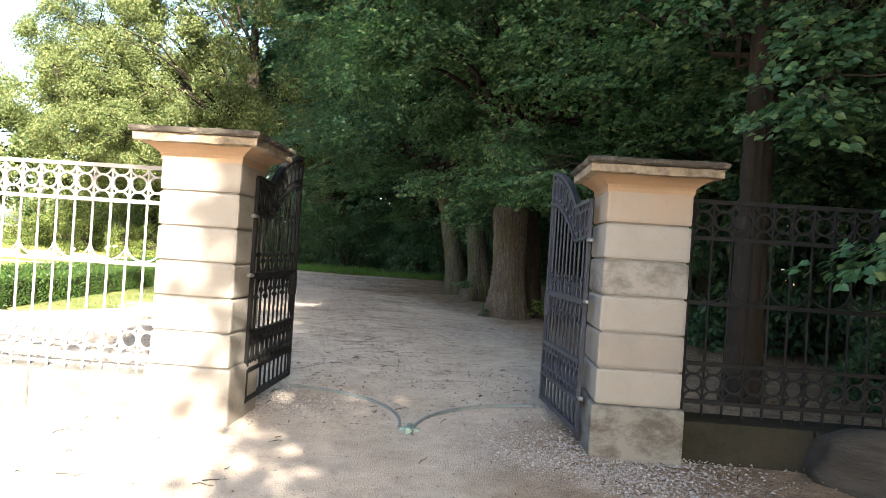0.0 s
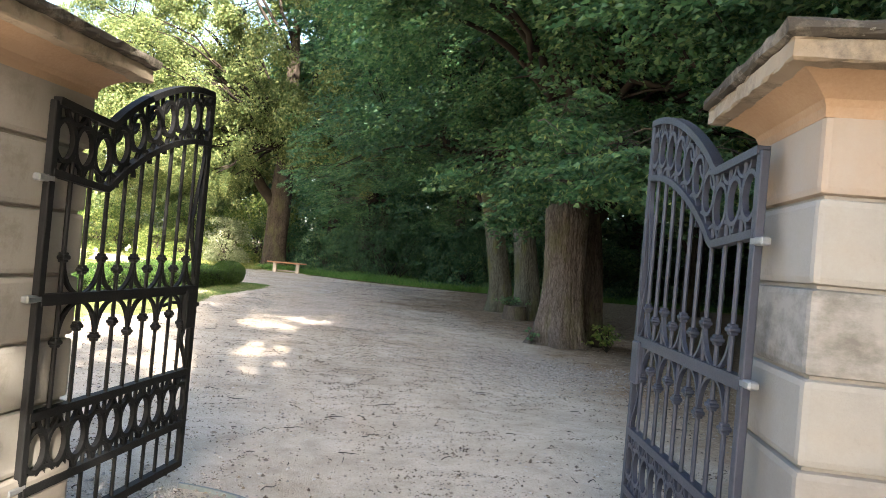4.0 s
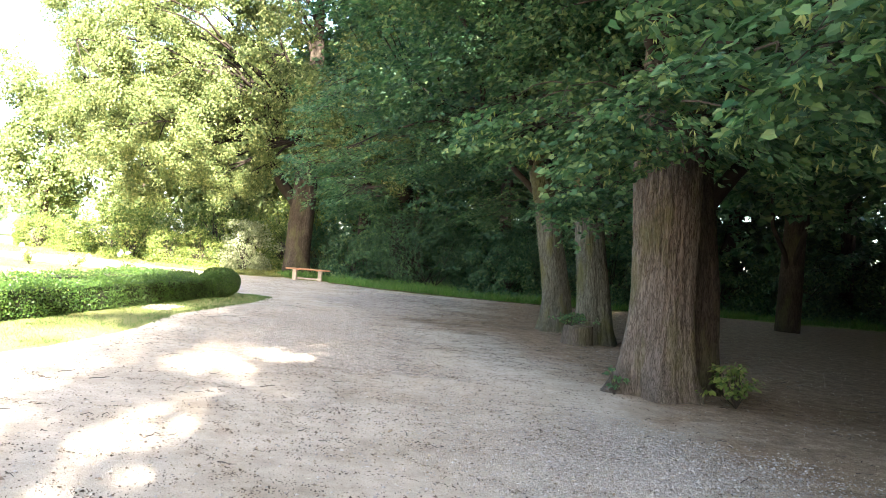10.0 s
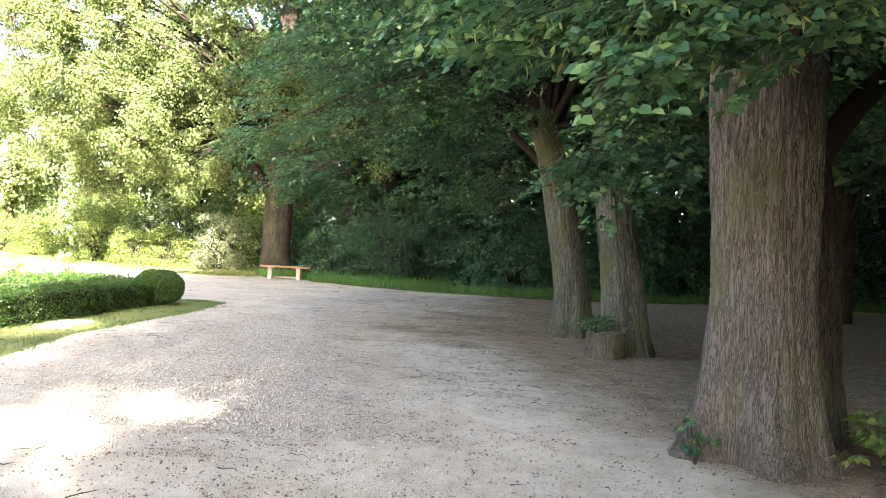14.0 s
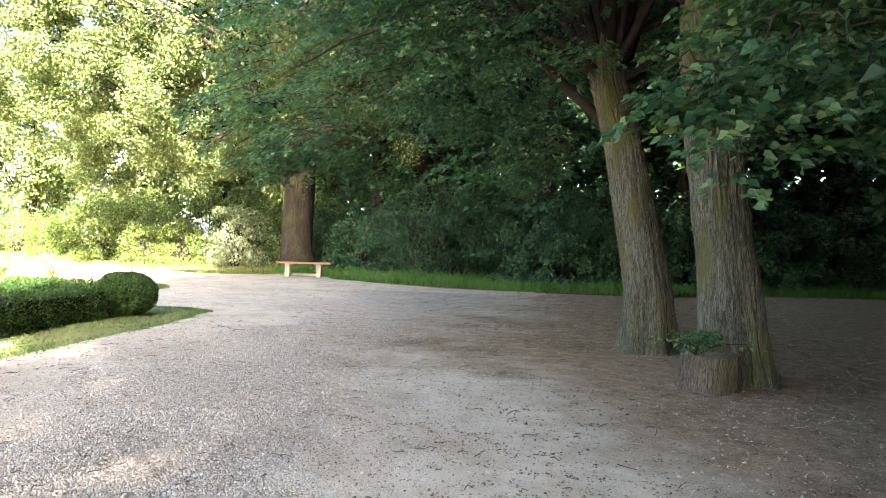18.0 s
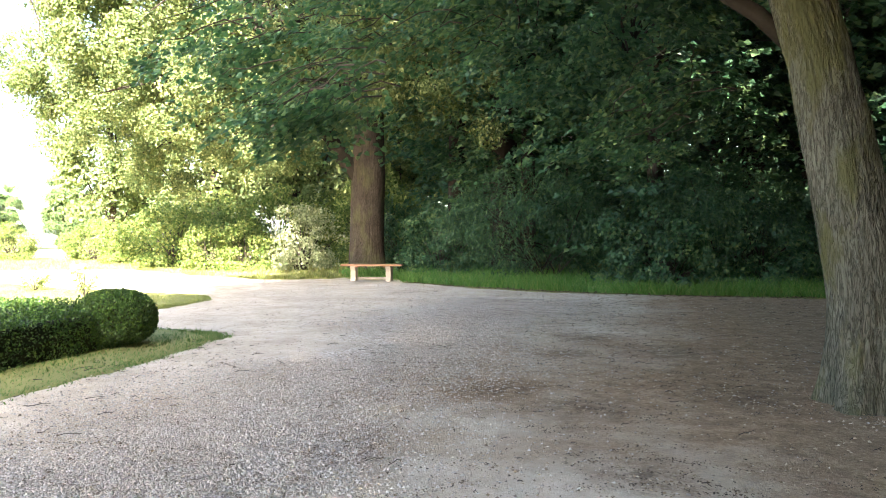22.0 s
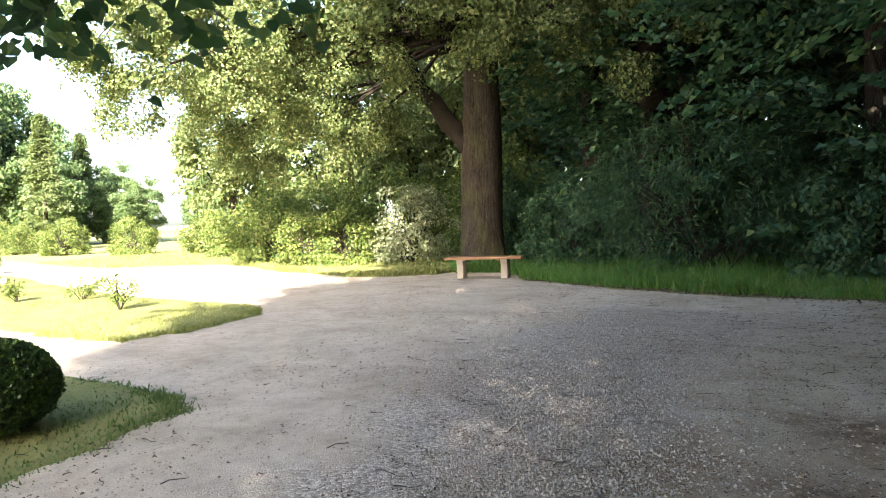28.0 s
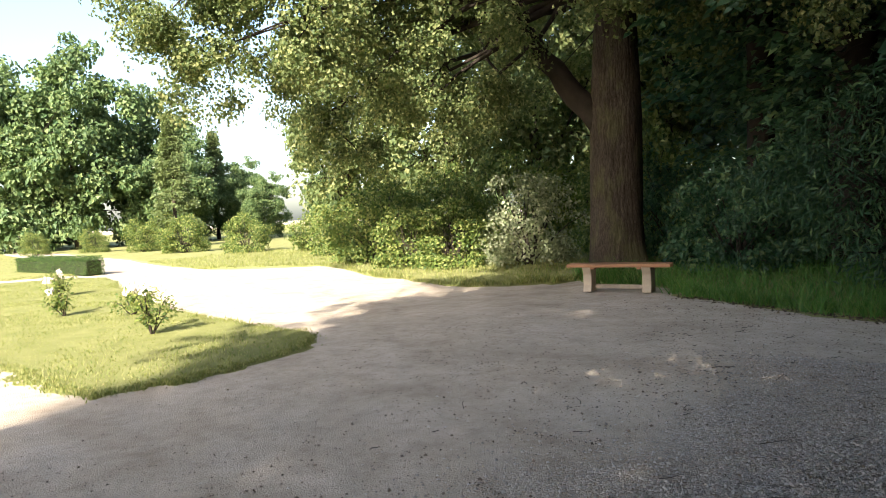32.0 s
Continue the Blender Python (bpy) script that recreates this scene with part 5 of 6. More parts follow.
oak = big_tree("oak_tree", -8.85, 35.1, [(0, 0, -0.1), (0, 0, 1.2), (0.05, 0, 3.4), (0.12, 0, 6), (0.1, 0, 10), (0, 0, 15)], [0.60, 0.54, 0.53, 0.40, 0.3, 0.08],
               [((-0.8, -0.9, 11.2), (7.4, 6.6, 6.9), 1500, 62, 0.62, -0.9, 0.135, 70), ((-5.6, -5.3, 6.9), (3.6, 2.9, 3.3), 720, 66, 0.46, -0.95, 0.095, 50), ((-3.0, -1.9, 5.0), (2.2, 1.9, 2.2), 300, 62, 0.42, -0.95, 0.09, 20),
                ((2.6, -2.2, 6.6), (3.2, 2.6, 2.4), 260, 66, 0.55, -0.9, 0.108, 20), ((0.2, -1.6, 7.6), (2.6, 1.9, 1.7), 210, 60, 0.5, -0.9, 0.115, 10), ((-6.0, -4.0, 10.4), (4.0, 3.4, 3.6), 520, 64, 0.52, -0.9, 0.105, 20), ((-6.6, -1.5, 4.6), (1.9, 1.7, 2.4), 230, 60, 0.42, -0.95, 0.088, 14)], 36, M_OAK, M_OAK_BARK, 0.135,
               "great spreading oak with a stout furrowed trunk behind the bench", flare=0.28, depth=0.028, limb_z=5.6, clump=0.45, flat=0.75, tumble=0.5, tufted=True, extra=(((-0.25, -0.1, 3.3), (-2.9, -0.8, 7.2), 0.30, 0.12, -0.15),))


def stump(x, y):
    rng = np.random.default_rng(8)
    s = thing("tree_stump", x, y, 0, 0, "old weathered stump with weeds on top", "stump")
    v, f = bark_stem([(0, 0, -0.05), (0, 0, 0.15), (0.02, 0, 0.36)], [0.245, 0.23, 0.225], rng, 110, 0.22, 5, 0.03, 0.03)
    part("bark", np_mesh("bark", v, f, M_LIME_BARK, True), M_LIME_BARK, s)
    bm = bmesh.new()
    bmesh.ops.create_circle(bm, cap_ends=True, segments=32, radius=0.235, matrix=Matrix.Translation((0.02, 0, 0.325)))
    part("cut_face", bm, M_CUT, s, "grey rotten cut face")
    return s


stump(2.05, 17.08)


def weed(name, x, y, z, h, spread, n, size, seed, label, material):
    """A low leafy plant."""
    rng = np.random.default_rng(seed)
    w = thing(name, x, y, z, 0, label, "plant")
    tips = np.column_stack([rng.normal(0, spread * 0.5, (n, 2)), rng.uniform(0.35, 1.0, n) * h])
    v, f = join([tube(bend((0, 0, 0), t, 0.05, 4, rng, 0.01), np.linspace(0.008, 0.003, 4), 4) for t in tips])
    part("stalk", np_mesh("stalk", v, f, M_TWIG), M_TWIG, w)
    o = tips.copy()
    o[:, 2] = 0
    o /= np.linalg.norm(o, axis=1)[:, None] + 1e-6
    v, f = sprays(tips, o, 14, np.full(n, spread * 0.35), size, rng, "heart", 0.2, 0.6)
    part("foliage", np_mesh("foliage", v, f, material), material, w)
    return w


weed("sapling", 3.28, 12.0, 0, 0.45, 0.28, 26, 0.05, 51, "young yellow-green lime suckers at the foot of the tree", M_SHRUB)
weed("sapling", 1.98, 12.05, 0, 0.3, 0.12, 7, 0.042, 52, "single lime sucker at the foot of the tree", M_LIME)
weed("stump_weed", 1.93, 17.02, 0.33, 0.22, 0.24, 22, 0.042, 53, "green weeds growing on the stump", M_LIME)


def rose(x, y, h, seed, blooms):
    rng = np.random.default_rng(seed)
    w = thing("rose_bush", x, y, 0.03, 0, "young rose bush with pale blooms on the lawn", "rose bush", "roses in the bed")
    n = 9
    tips = np.column_stack([rng.normal(0, 0.16, (n, 2)), rng.uniform(0.45, 1.0, n) * h])
    v, f = join([tube(bend((0, 0, -0.05), t, 0.05, 5, rng, 0.01), np.linspace(0.01, 0.004, 5), 5) for t in tips])
    part("stalk", np_mesh("stalk", v, f, M_TWIG), M_TWIG, w)
    mids = np.vstack([tips * k for k in (0.4, 0.65, 0.9)])
    o = mids.copy()
    o[:, 2] = 0
    o /= np.linalg.norm(o, axis=1)[:, None] + 1e-6
    v, f = sprays(mids, o, 16, np.full(len(mids), 0.12), 0.055, rng, "diamond", 0.1, 0.8)
    part("foliage", np_mesh("foliage", v, f, M_SHRUB), M_SHRUB, w)
    for k in range(blooms):
        c = tips[k % n] + rng.normal(0, 0.05, 3) + np.array([0, 0, 0.03])
        d = rng.normal(0, 1, (26, 3))
        v, f = leaves(np.repeat(c[None], 26, 0) + 0.012 * d, d + np.array([[0, 0, 0.6]]), rng.normal(0, 1, (26, 3)), np.full(26, 0.055), rng, "heart")
        part("bloom", np_mesh("bloom", v, f, M_ROSE), M_ROSE, w, "pale pink rose bloom")
    return w


rose(-11.5, 25.5, 0.62, 61, 3)
rose(-15.1, 25.9, 0.6, 62, 2)
rose(-13.9, 26.5, 0.5, 63, 2)
rose(-19.0, 27.5, 0.6, 64, 2)


# ---- woods, shrubs and far trees: a few kinds, copied ----
def wood_tree(name, height, crown_r, base, sprays_n, per, leaf, sr, seed, material, label, group, category="tree", trunk=0.22, tufted=False):
    rng = np.random.default_rng(seed)
    t = thing(name, 0, 0, 0, 0, label, category, group)
    line = [(0, 0, -0.1), (0.1, 0, height * 0.3), (0.0, 0.15, height * 0.6), (0, 0, height * 0.93)]
    v, f = tube(line, [trunk * 1.25, trunk, trunk * 0.7, 0.04], 10)
    part("trunk", np_mesh("trunk", v, f, M_OAK_BARK, True), M_OAK_BARK, t)
    c = (0, 0, (base + height) / 2)
    p, o = crown_points(sprays_n, c, (crown_r, crown_r, (height - base) / 2), rng, -1.0, 0.4, 0.3, 0.3)
    stem_line = np.stack([np.interp(np.linspace(0, 3, 20), np.arange(4), np.asarray(line, float)[:, k]) for k in range(3)], -1)
    v, f = join(limbs_to(p[:60], stem_line, trunk, rng, 10))
    part("branchwork", np_mesh("branchwork", v, f, M_BARK_SHADED), M_BARK_SHADED, t)
    reach = 1.1 * sr * rng.uniform(0.7, 1.3, len(p))
    v, f = tufts(p, o, per, reach, leaf, rng) if tufted else fronds(p, o, per, reach, leaf, rng, flat=0.35, tumble=0.5)
    part("crown", np_mesh("crown", v, f, material), material, t)
    return t


def shrub(name, h, r, n, per, leaf, seed, material, label, group):
    rng = np.random.default_rng(seed)
    t = thing(name, 0, 0, 0, 0, label, "shrub", group)
    p, o = crown_points(n, (0, 0, h * 0.5), (r, r, h * 0.52), rng, -0.8, 0.5, 0.25)
    p[:, 2] = np.maximum(p[:, 2], 0.15)
    m = n // 2
    a = rng.uniform(0, 6.28, m)
    skirt = np.column_stack([r * rng.uniform(0.55, 1.0, m) * np.cos(a), r * rng.uniform(0.55, 1.0, m) * np.sin(a), rng.uniform(0.12, 0.7, m)])
    p, o = np.vstack([p, skirt]), np.vstack([o, np.column_stack([np.cos(a), np.sin(a), np.zeros(m)])])
    v, f = join([tube(bend((rng.normal(0, 0.1), rng.normal(0, 0.1), -0.05), q, 0.15, 5, rng, 0.03), np.linspace(0.022, 0.006, 5), 4) for q in p[:40]])
    part("stalk", np_mesh("stalk", v, f, M_TWIG), M_TWIG, t)
    v, f = tufts(p, o, per, 0.40 * rng.uniform(0.7, 1.3, len(p)), leaf, rng)
    part("foliage", np_mesh("foliage", v, f, material), material, t)
    return t


def place(master, spots, seed):
    """The master at the first spot, and copies at the others: x, y, scale."""
    rng = random.Random(seed)
    for i, (x, y, s) in enumerate(spots):
        m = pose(x, y, 0, 0, 0, rng.uniform(0, 360)) @ Matrix.Diagonal((s, s, s * rng.uniform(0.92, 1.1), 1))
        if i == 0:
            first = m
        else:
            copy_thing(master, m)
    master.matrix_basis = first


wood_a = wood_tree("wood_tree", 16, 3.8, 0.8, 290, 90, 0.215, 1.08, 71, M_WOOD, "tall leafy tree at the edge of the dark wood", "trees of the wood")
wood_b = wood_tree("wood_tree", 14, 3.4, 2.6, 200, 48, 0.31, 1.1, 72, M_WOOD, "leafy tree deep in the shade of the wood", "trees of the wood", trunk=0.3)
place(wood_a, [(1.4, 43.0, 1.1), (-3.6, 36.4, 1.0), (0.5, 34.0, 1.05), (5.0, 34.5, 1.0), (9.5, 36.2, 1.1), (-5.6, 39.6, 1.1), (2.5, 39.0, 1.2), (15.0, 35.0, 1.1)], 1)
place(wood_b, [(10.6, 36.6, 1.1), (14.8, 28.0, 1.1), (17.5, 22.0, 1.15), (16.0, 15.0, 1.1), (12.0, 3.5, 1.0), (11.0, 12.5, 1.15), (10.6, 20.5, 1.15), (9.4, 26.5, 1.0)], 2)
wood_d = wood_tree("wood_tree", 14, 3.4, 2.6, 300, 110, 0.15, 1.05, 90, M_WOOD, "leafy tree in the shade beside the railings", "trees of the wood", trunk=0.26)
place(wood_d, [(6.4, 5.4, 0.9), (8.4, 7.4, 1.0)], 15)
wood_c = wood_tree("wood_tree", 15, 4.2, 0.6, 130, 30, 0.54, 1.3, 79, M_WOOD, "dark tree in the depth of the wood", "trees of the wood", trunk=0.3)
place(wood_c, [(8, 42, 1.2), (-3, 45, 1.2), (20.5, 31, 1.1), (24, 24, 1.2), (14, 43, 1.2), (22, 38, 1.2), (19.0, 9.0, 1.2), (22.0, 16.0, 1.3), (24, 4, 1.3), (18.5, 2.5, 1.2), (15.5, 6.5, 1.0), (28, 32, 1.3), (28, 12, 1.3), (3, 48, 1.3), (-10, 52, 1.2), (-5, 51, 1.2), (9, 51, 1.3), (-1, 55, 1.3), (-14, 57, 1.2)], 9)
under = shrub("understorey_shrub", 2.6, 1.7, 72, 54, 0.135, 73, M_WOOD, "dense dark-green shrub under the trees", "shrubs of the wood")
place(under, [(-6.0, 36.6, 0.8), (0.7, 31.9, 0.95), (2.9, 32.2, 0.85), (4.9, 32.6, 1.0), (7.0, 33.4, 1.2), (-6.4, 35.6, 0.9), (12.5, 34.2, 1.2), (17.2, 33.0, 1.2), (21, 27, 1.3), (20.5, 20, 1.2), (18.5, 12.5, 1.2), (15.8, 6.5, 1.1), (22.5, 8, 1.3), (9.5, 34.3, 1.0), (6.0, 4.4, 0.5), (8.6, 3.8, 0.7), (7.9, 10.4, 0.9), (6.9, 9.0, 1.1), (8.8, 7.2, 1.1), (10.2, 9.0, 1.3), (7.6, 6.0, 0.7), (9.6, 4.6, 0.8), (8.8, 8.6, 0.75), (10.5, 4.5, 1.0), (-8.6, 38.2, 0.9)], 3)
deep = shrub("understorey_shrub", 2.6, 1.7, 48, 40, 0.19, 82, M_WOOD, "tall dark shrub in the depth of the wood", "shrubs of the wood")
place(deep, [(15, 40, 1.8), (4, 44, 1.9), (10, 46, 2.0), (-3, 48, 2.0), (24, 33, 1.8), (28, 26, 1.9), (27, 15, 1.9), (26, 6, 1.9), (20, 43, 2), (12.5, 41, 1.8), (18, 37, 1.7), (7, 40, 1.6), (0, 42, 1.7), (-5, 43.5, 1.7), (22.5, 20, 1.6), (21, 13, 1.6), (20, 4, 1.7)], 11)
bright = shrub("garden_shrub", 2.6, 1.5, 62, 52, 0.125, 74, M_SHRUB, "sunlit yellow-green shrub beyond the path", "sunlit shrubs")
pale = shrub("grey_shrub", 2.6, 1.3, 62, 56, 0.10, 83, M_PALE, "pale grey-green shrub in sun beside the oak", "sunlit shrubs")
place(pale, [(-11.7, 36.0, 0.95)], 12)
place(bright, [(-13.5, 35.2, 0.72), (-14.9, 35.0, 0.66), (-17.6, 36.6, 0.95), (-17.2, 39.6, 0.9), (-19.8, 38.8, 1.1), (-22.6, 39.5, 0.75), (-11.0, 40.5, 1.1), (-16.0, 42.4, 1.25), (-20.6, 43.5, 1.2), (-26.5, 42.0, 0.8), (-30.5, 41.0, 0.7), (-12.8, 45.5, 1.6), (-36, 41, 0.8), (-42, 42, 0.7), (-47, 41.5, 0.6), (-52, 40, 0.6), (-45, 45, 0.8)], 4)
far = wood_tree("far_tree", 15, 5.6, 0.2, 420, 60, 0.40, 0.95, 75, M_FAR, "broad green tree in the far garden", "far trees", tufted=True)
place(far, [(-62, 41, 0.95), (-57, 45, 0.9), (-58, 52, 0.75), (-53, 51, 0.55), (-55, 58, 0.44), (-50, 57, 0.37), (-48, 63, 0.42), (-66, 34, 1.1), (-68, 24, 1.2), (-44, 68, 0.5), (-24, 64, 0.9), (-68, 12, 1.3), (-38, 72, 0.5)], 5)
garden = wood_tree("garden_tree", 13, 4.2, 1.6, 260, 62, 0.26, 0.8, 76, M_OAK, "sunlit pale-green tree in the garden", "sunlit trees", tufted=True)
place(garden, [(-17.5, 46.5, 1.1), (-24.0, 49.0, 1.1), (-13.0, 50.0, 1.2), (-30.0, 47.5, 0.9)], 6)
# unseen trees, set outside the gate to shade path, pillar and railings
behind = wood_tree("road_tree", 15, 4.2, 2.6, 220, 36, 0.48, 1.2, 78, M_LIME, "unseen leafy tree outside the gate, there to cast shade", "trees outside the gate", trunk=0.3)
place(behind, [(6.4, -2.9, 0.8), (9.6, -5.5, 0.85), (11.2, -13.5, 1.1), (8.6, -0.6, 1.05), (12.0, -19.2, 1.15), (14.5, -9.0, 1.1), (13.0, -18.0, 1.2), (-22, -14, 1.1), (-30, -2, 1.1), (20, -8, 1.2), (10.4, -10.9, 1.0)], 7)


def road_lime(x, y, seed):
    """An unseen lime before the gate, its ragged crown shaped to shade and dapple the path behind it."""
    rng = np.random.default_rng(seed)
    t = thing("road_lime", x, y, 0, 0, "unseen ragged lime outside the gate, added to dapple the path", "tree", "trees outside the gate")
    line = [(0, 0, -0.1), (0.1, 0, 6), (-0.2, 0, 14), (-0.6, 0, 24)]
    v, f = tube(line, [0.42, 0.34, 0.24, 0.05], 14)
    part("trunk", np_mesh("trunk", v, f, M_LIME_BARK, True), M_LIME_BARK, t)
    z = np.concatenate([rng.uniform(4.6, 25.5, 680), rng.uniform(5.0, 12.5, 150), rng.uniform(16.5, 21.5, 150)])
    # the crown's edge is set by where the path's shade should end
    rim = np.interp(z, [4.6, 5.6, 6.3, 7.0, 8.3, 9.0, 9.5, 9.9, 10.5, 11.0, 15.0, 17.0, 18.5, 21.0, 23.5, 25.5], [2.3, 2.4, 2.6, 2.9, 2.8, 2.6, 1.7, 1.8, 3.1, 3.3, 4.1, 3.6, 2.1, 2.2, 3.0, 3.2])
    px = rim + 0.3 + np.concatenate([rng.uniform(-0.06, 1, 680), rng.uniform(-0.05, 0.5, 300)]) * (10.5 - rim)
    p = np.column_stack([px - x, rng.uniform(-1.7, 1.7, 980), z])
    p = p[(p[:, 2] < 12.8) | (px < 5.0) | (rng.uniform(0, 1, len(p)) < 0.3)]
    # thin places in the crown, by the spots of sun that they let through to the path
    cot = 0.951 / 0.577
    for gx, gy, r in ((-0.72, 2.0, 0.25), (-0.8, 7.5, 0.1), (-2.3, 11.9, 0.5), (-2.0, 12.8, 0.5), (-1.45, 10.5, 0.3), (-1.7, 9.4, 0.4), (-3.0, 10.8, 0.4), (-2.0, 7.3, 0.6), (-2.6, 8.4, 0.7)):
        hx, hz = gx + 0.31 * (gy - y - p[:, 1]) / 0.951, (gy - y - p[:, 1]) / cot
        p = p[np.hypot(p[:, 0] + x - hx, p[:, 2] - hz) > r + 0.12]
    out = np.column_stack([-np.ones(len(p)), rng.normal(0, 0.6, len(p)), np.zeros(len(p))])
    stem_line = np.stack([np.interp(np.linspace(0, 3, 24), np.arange(4), np.asarray(line, float)[:, k]) for k in range(3)], -1)
    v, f = join(limbs_to(p[:90], stem_line, 0.34, rng, 14, 4.0))
    part("branchwork", np_mesh("branchwork", v, f, M_BARK_SHADED), M_BARK_SHADED, t)
    v, f = sprays(p, out, 60, 0.62 * rng.uniform(0.7, 1.2, len(p)), 0.25, rng, flat=0.7, tumble=0.7)
    part("crown", np_mesh("crown", v, f, M_LIME), M_LIME, t)
    return t


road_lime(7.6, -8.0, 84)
# an unseen high crown, added to break up the sun on path and hedge
tall = wood_tree("tall_tree", 24.5, 1.7, 18.4, 32, 30, 0.36, 0.8, 81, M_LIME, "unseen high-crowned tree, added to dapple path and hedge", "tall trees outside the gate", trunk=0.3)
place(tall, [(6.7, -18.6, 1.0)], 10)


def laurel(h, r, n, per, seed):
    """A broad evergreen dome of long narrow leaves, open and dark below."""
    rng = np.random.default_rng(seed)
    t = thing("laurel", 0, 0, 0, 0, "broad dark evergreen shrub with long narrow leaves", "shrub", "shrubs of the wood")
    p, o = crown_points(n, (0, 0, h * 0.52), (r, r * 0.8, h * 0.5), rng, -0.9, 0.6, 0.2)
    p[:, 2] = np.maximum(p[:, 2], 0.3)
    v, f = join([tube(bend((rng.normal(0, 0.25), rng.normal(0, 0.25), -0.05), q, 0.25, 6, rng, 0.04), np.linspace(0.03, 0.008, 6), 5) for q in p[:16]])
    tagged(part("stalk", np_mesh("stalk", v, f, M_BARK_SHADED), M_BARK_SHADED, t), kind="stuff")
    c, k = np.repeat(p, per, axis=0), len(p) * per
    pos = c + rng.normal(0, 0.24, (k, 3)) * np.array([1, 1, 0.7])
    way = np.repeat(o, per, axis=0) * 0.6 + rng.normal(0, 0.7, (k, 3)) - np.array([[0, 0, 0.45]])
    v, f = leaves(pos, way, np.array([[0, 0, 1.0]]) + rng.normal(0, 0.5, (k, 3)), np.full(k, 0.15), rng, "blade")
    part("foliage", np_mesh("foliage", v, f, M_LAUREL), M_LAUREL, t)
    return t


place(laurel(3.1, 2.6, 190, 75, 85), [(-2.7, 33.2, 1.0), (1.9, 33.0, 0.9)], 14)


def wood_trunk(x, y, r, seed, lean):
    """A tall old trunk that stands in the dark of the wood, its crown lost above."""
    rng = np.random.default_rng(seed)
    t = thing("old_tree", x, y, 0, 0, "tall old trunk in the wood, bark darkened for the shade", "tree", "old trunks of the wood")
    line = [(0, 0, -0.1), (0.1 * lean, 0, 3), (0.3 * lean, 0, 8), (0.5 * lean, 0, 17)]
    v, f = bark_stem(line, [r, 0.88 * r, 0.75 * r, 0.3 * r], rng, 48, 0.3, 6, 0.03, 0.12)
    # the darkened bark carries the shade of the wood
    part("trunk", np_mesh("trunk", v, f, M_BARK_SHADED, True), M_BARK_SHADED, t)
    p, o = crown_points(110, (0.4 * lean, 0, 13.5), (4.4, 4.4, 5.0), rng, -0.8, 0.4, 0.3, 0.3)
    stem_line = np.stack([np.interp(np.linspace(0, 3, 20), np.arange(4), np.asarray(line, float)[:, k]) for k in range(3)], -1)
    v, f = join(limbs_to(p[:40], stem_line, r, rng, 8, 7.0))
    part("branchwork", np_mesh("branchwork", v, f, M_BARK_SHADED), M_BARK_SHADED, t)
    v, f = fronds(p, o, 40, 1.3, 0.34, rng)
    part("crown", np_mesh("crown", v, f, M_WOOD), M_WOOD, t)
    return t


wood_trunk(-4.4, 36.2, 0.50, 86, 0.3)
wood_trunk(3.4, 36.3, 0.36, 87, -0.5)
wood_trunk(-6.6, 38.2, 0.34, 88, 0.4)


def nest_board(x, y, z):
    """A pale slatted board on a thin dark post among the leaves."""
    b = thing("pale_board", x, y, 0, 14, "small whitewashed slatted board on a dark post in the wood", "sign")
    q = part("post", box_mesh("post", 0.07, 0.07, z + 0.1, M_TWIG, 0.006), M_TWIG, b)
    q.location = (0, 0.06, (z - 0.1) / 2)
    slat = box_mesh("slat", 0.40, 0.025, 0.08, M_ROSE, 0.004)
    for i in range(2):
        part("slat", slat, M_ROSE, b).location = (0.0, 0, z - 0.05 + 0.1 * i)
    return b


nest_board(-2.29, 36.3, 4.42)


def fir(height, seed):
    rng = np.random.default_rng(seed)
    t = thing("fir_tree", 0, 0, 0, 0, "pointed pale-green fir in the far garden", "fir", "far firs")
    v, f = tube([(0, 0, -0.1), (0, 0, height)], [0.22, 0.03], 8)
    part("trunk", np_mesh("trunk", v, f, M_OAK_BARK), M_OAK_BARK, t)
    n = 230
    z = height * rng.uniform(0.02, 1, n) ** 0.9
    a = rng.uniform(0, 6.28, n)
    r = (1 - z / height) * height * 0.24 * rng.uniform(0.5, 1.0, n)
    p = np.column_stack([r * np.cos(a), r * np.sin(a), z])
    o = np.column_stack([np.cos(a), np.sin(a), np.zeros(n)])
    v, f = sprays(p, o, 45, 0.55 * np.ones(n), 0.26, rng, "diamond", 0.6, 0.35)
    part("crown", np_mesh("crown", v, f, M_FIR), M_FIR, t)
    return t


place(fir(11, 80), [(-45, 46, 0.74), (-58, 58, 0.85), (-66, 47, 1.1)], 8)


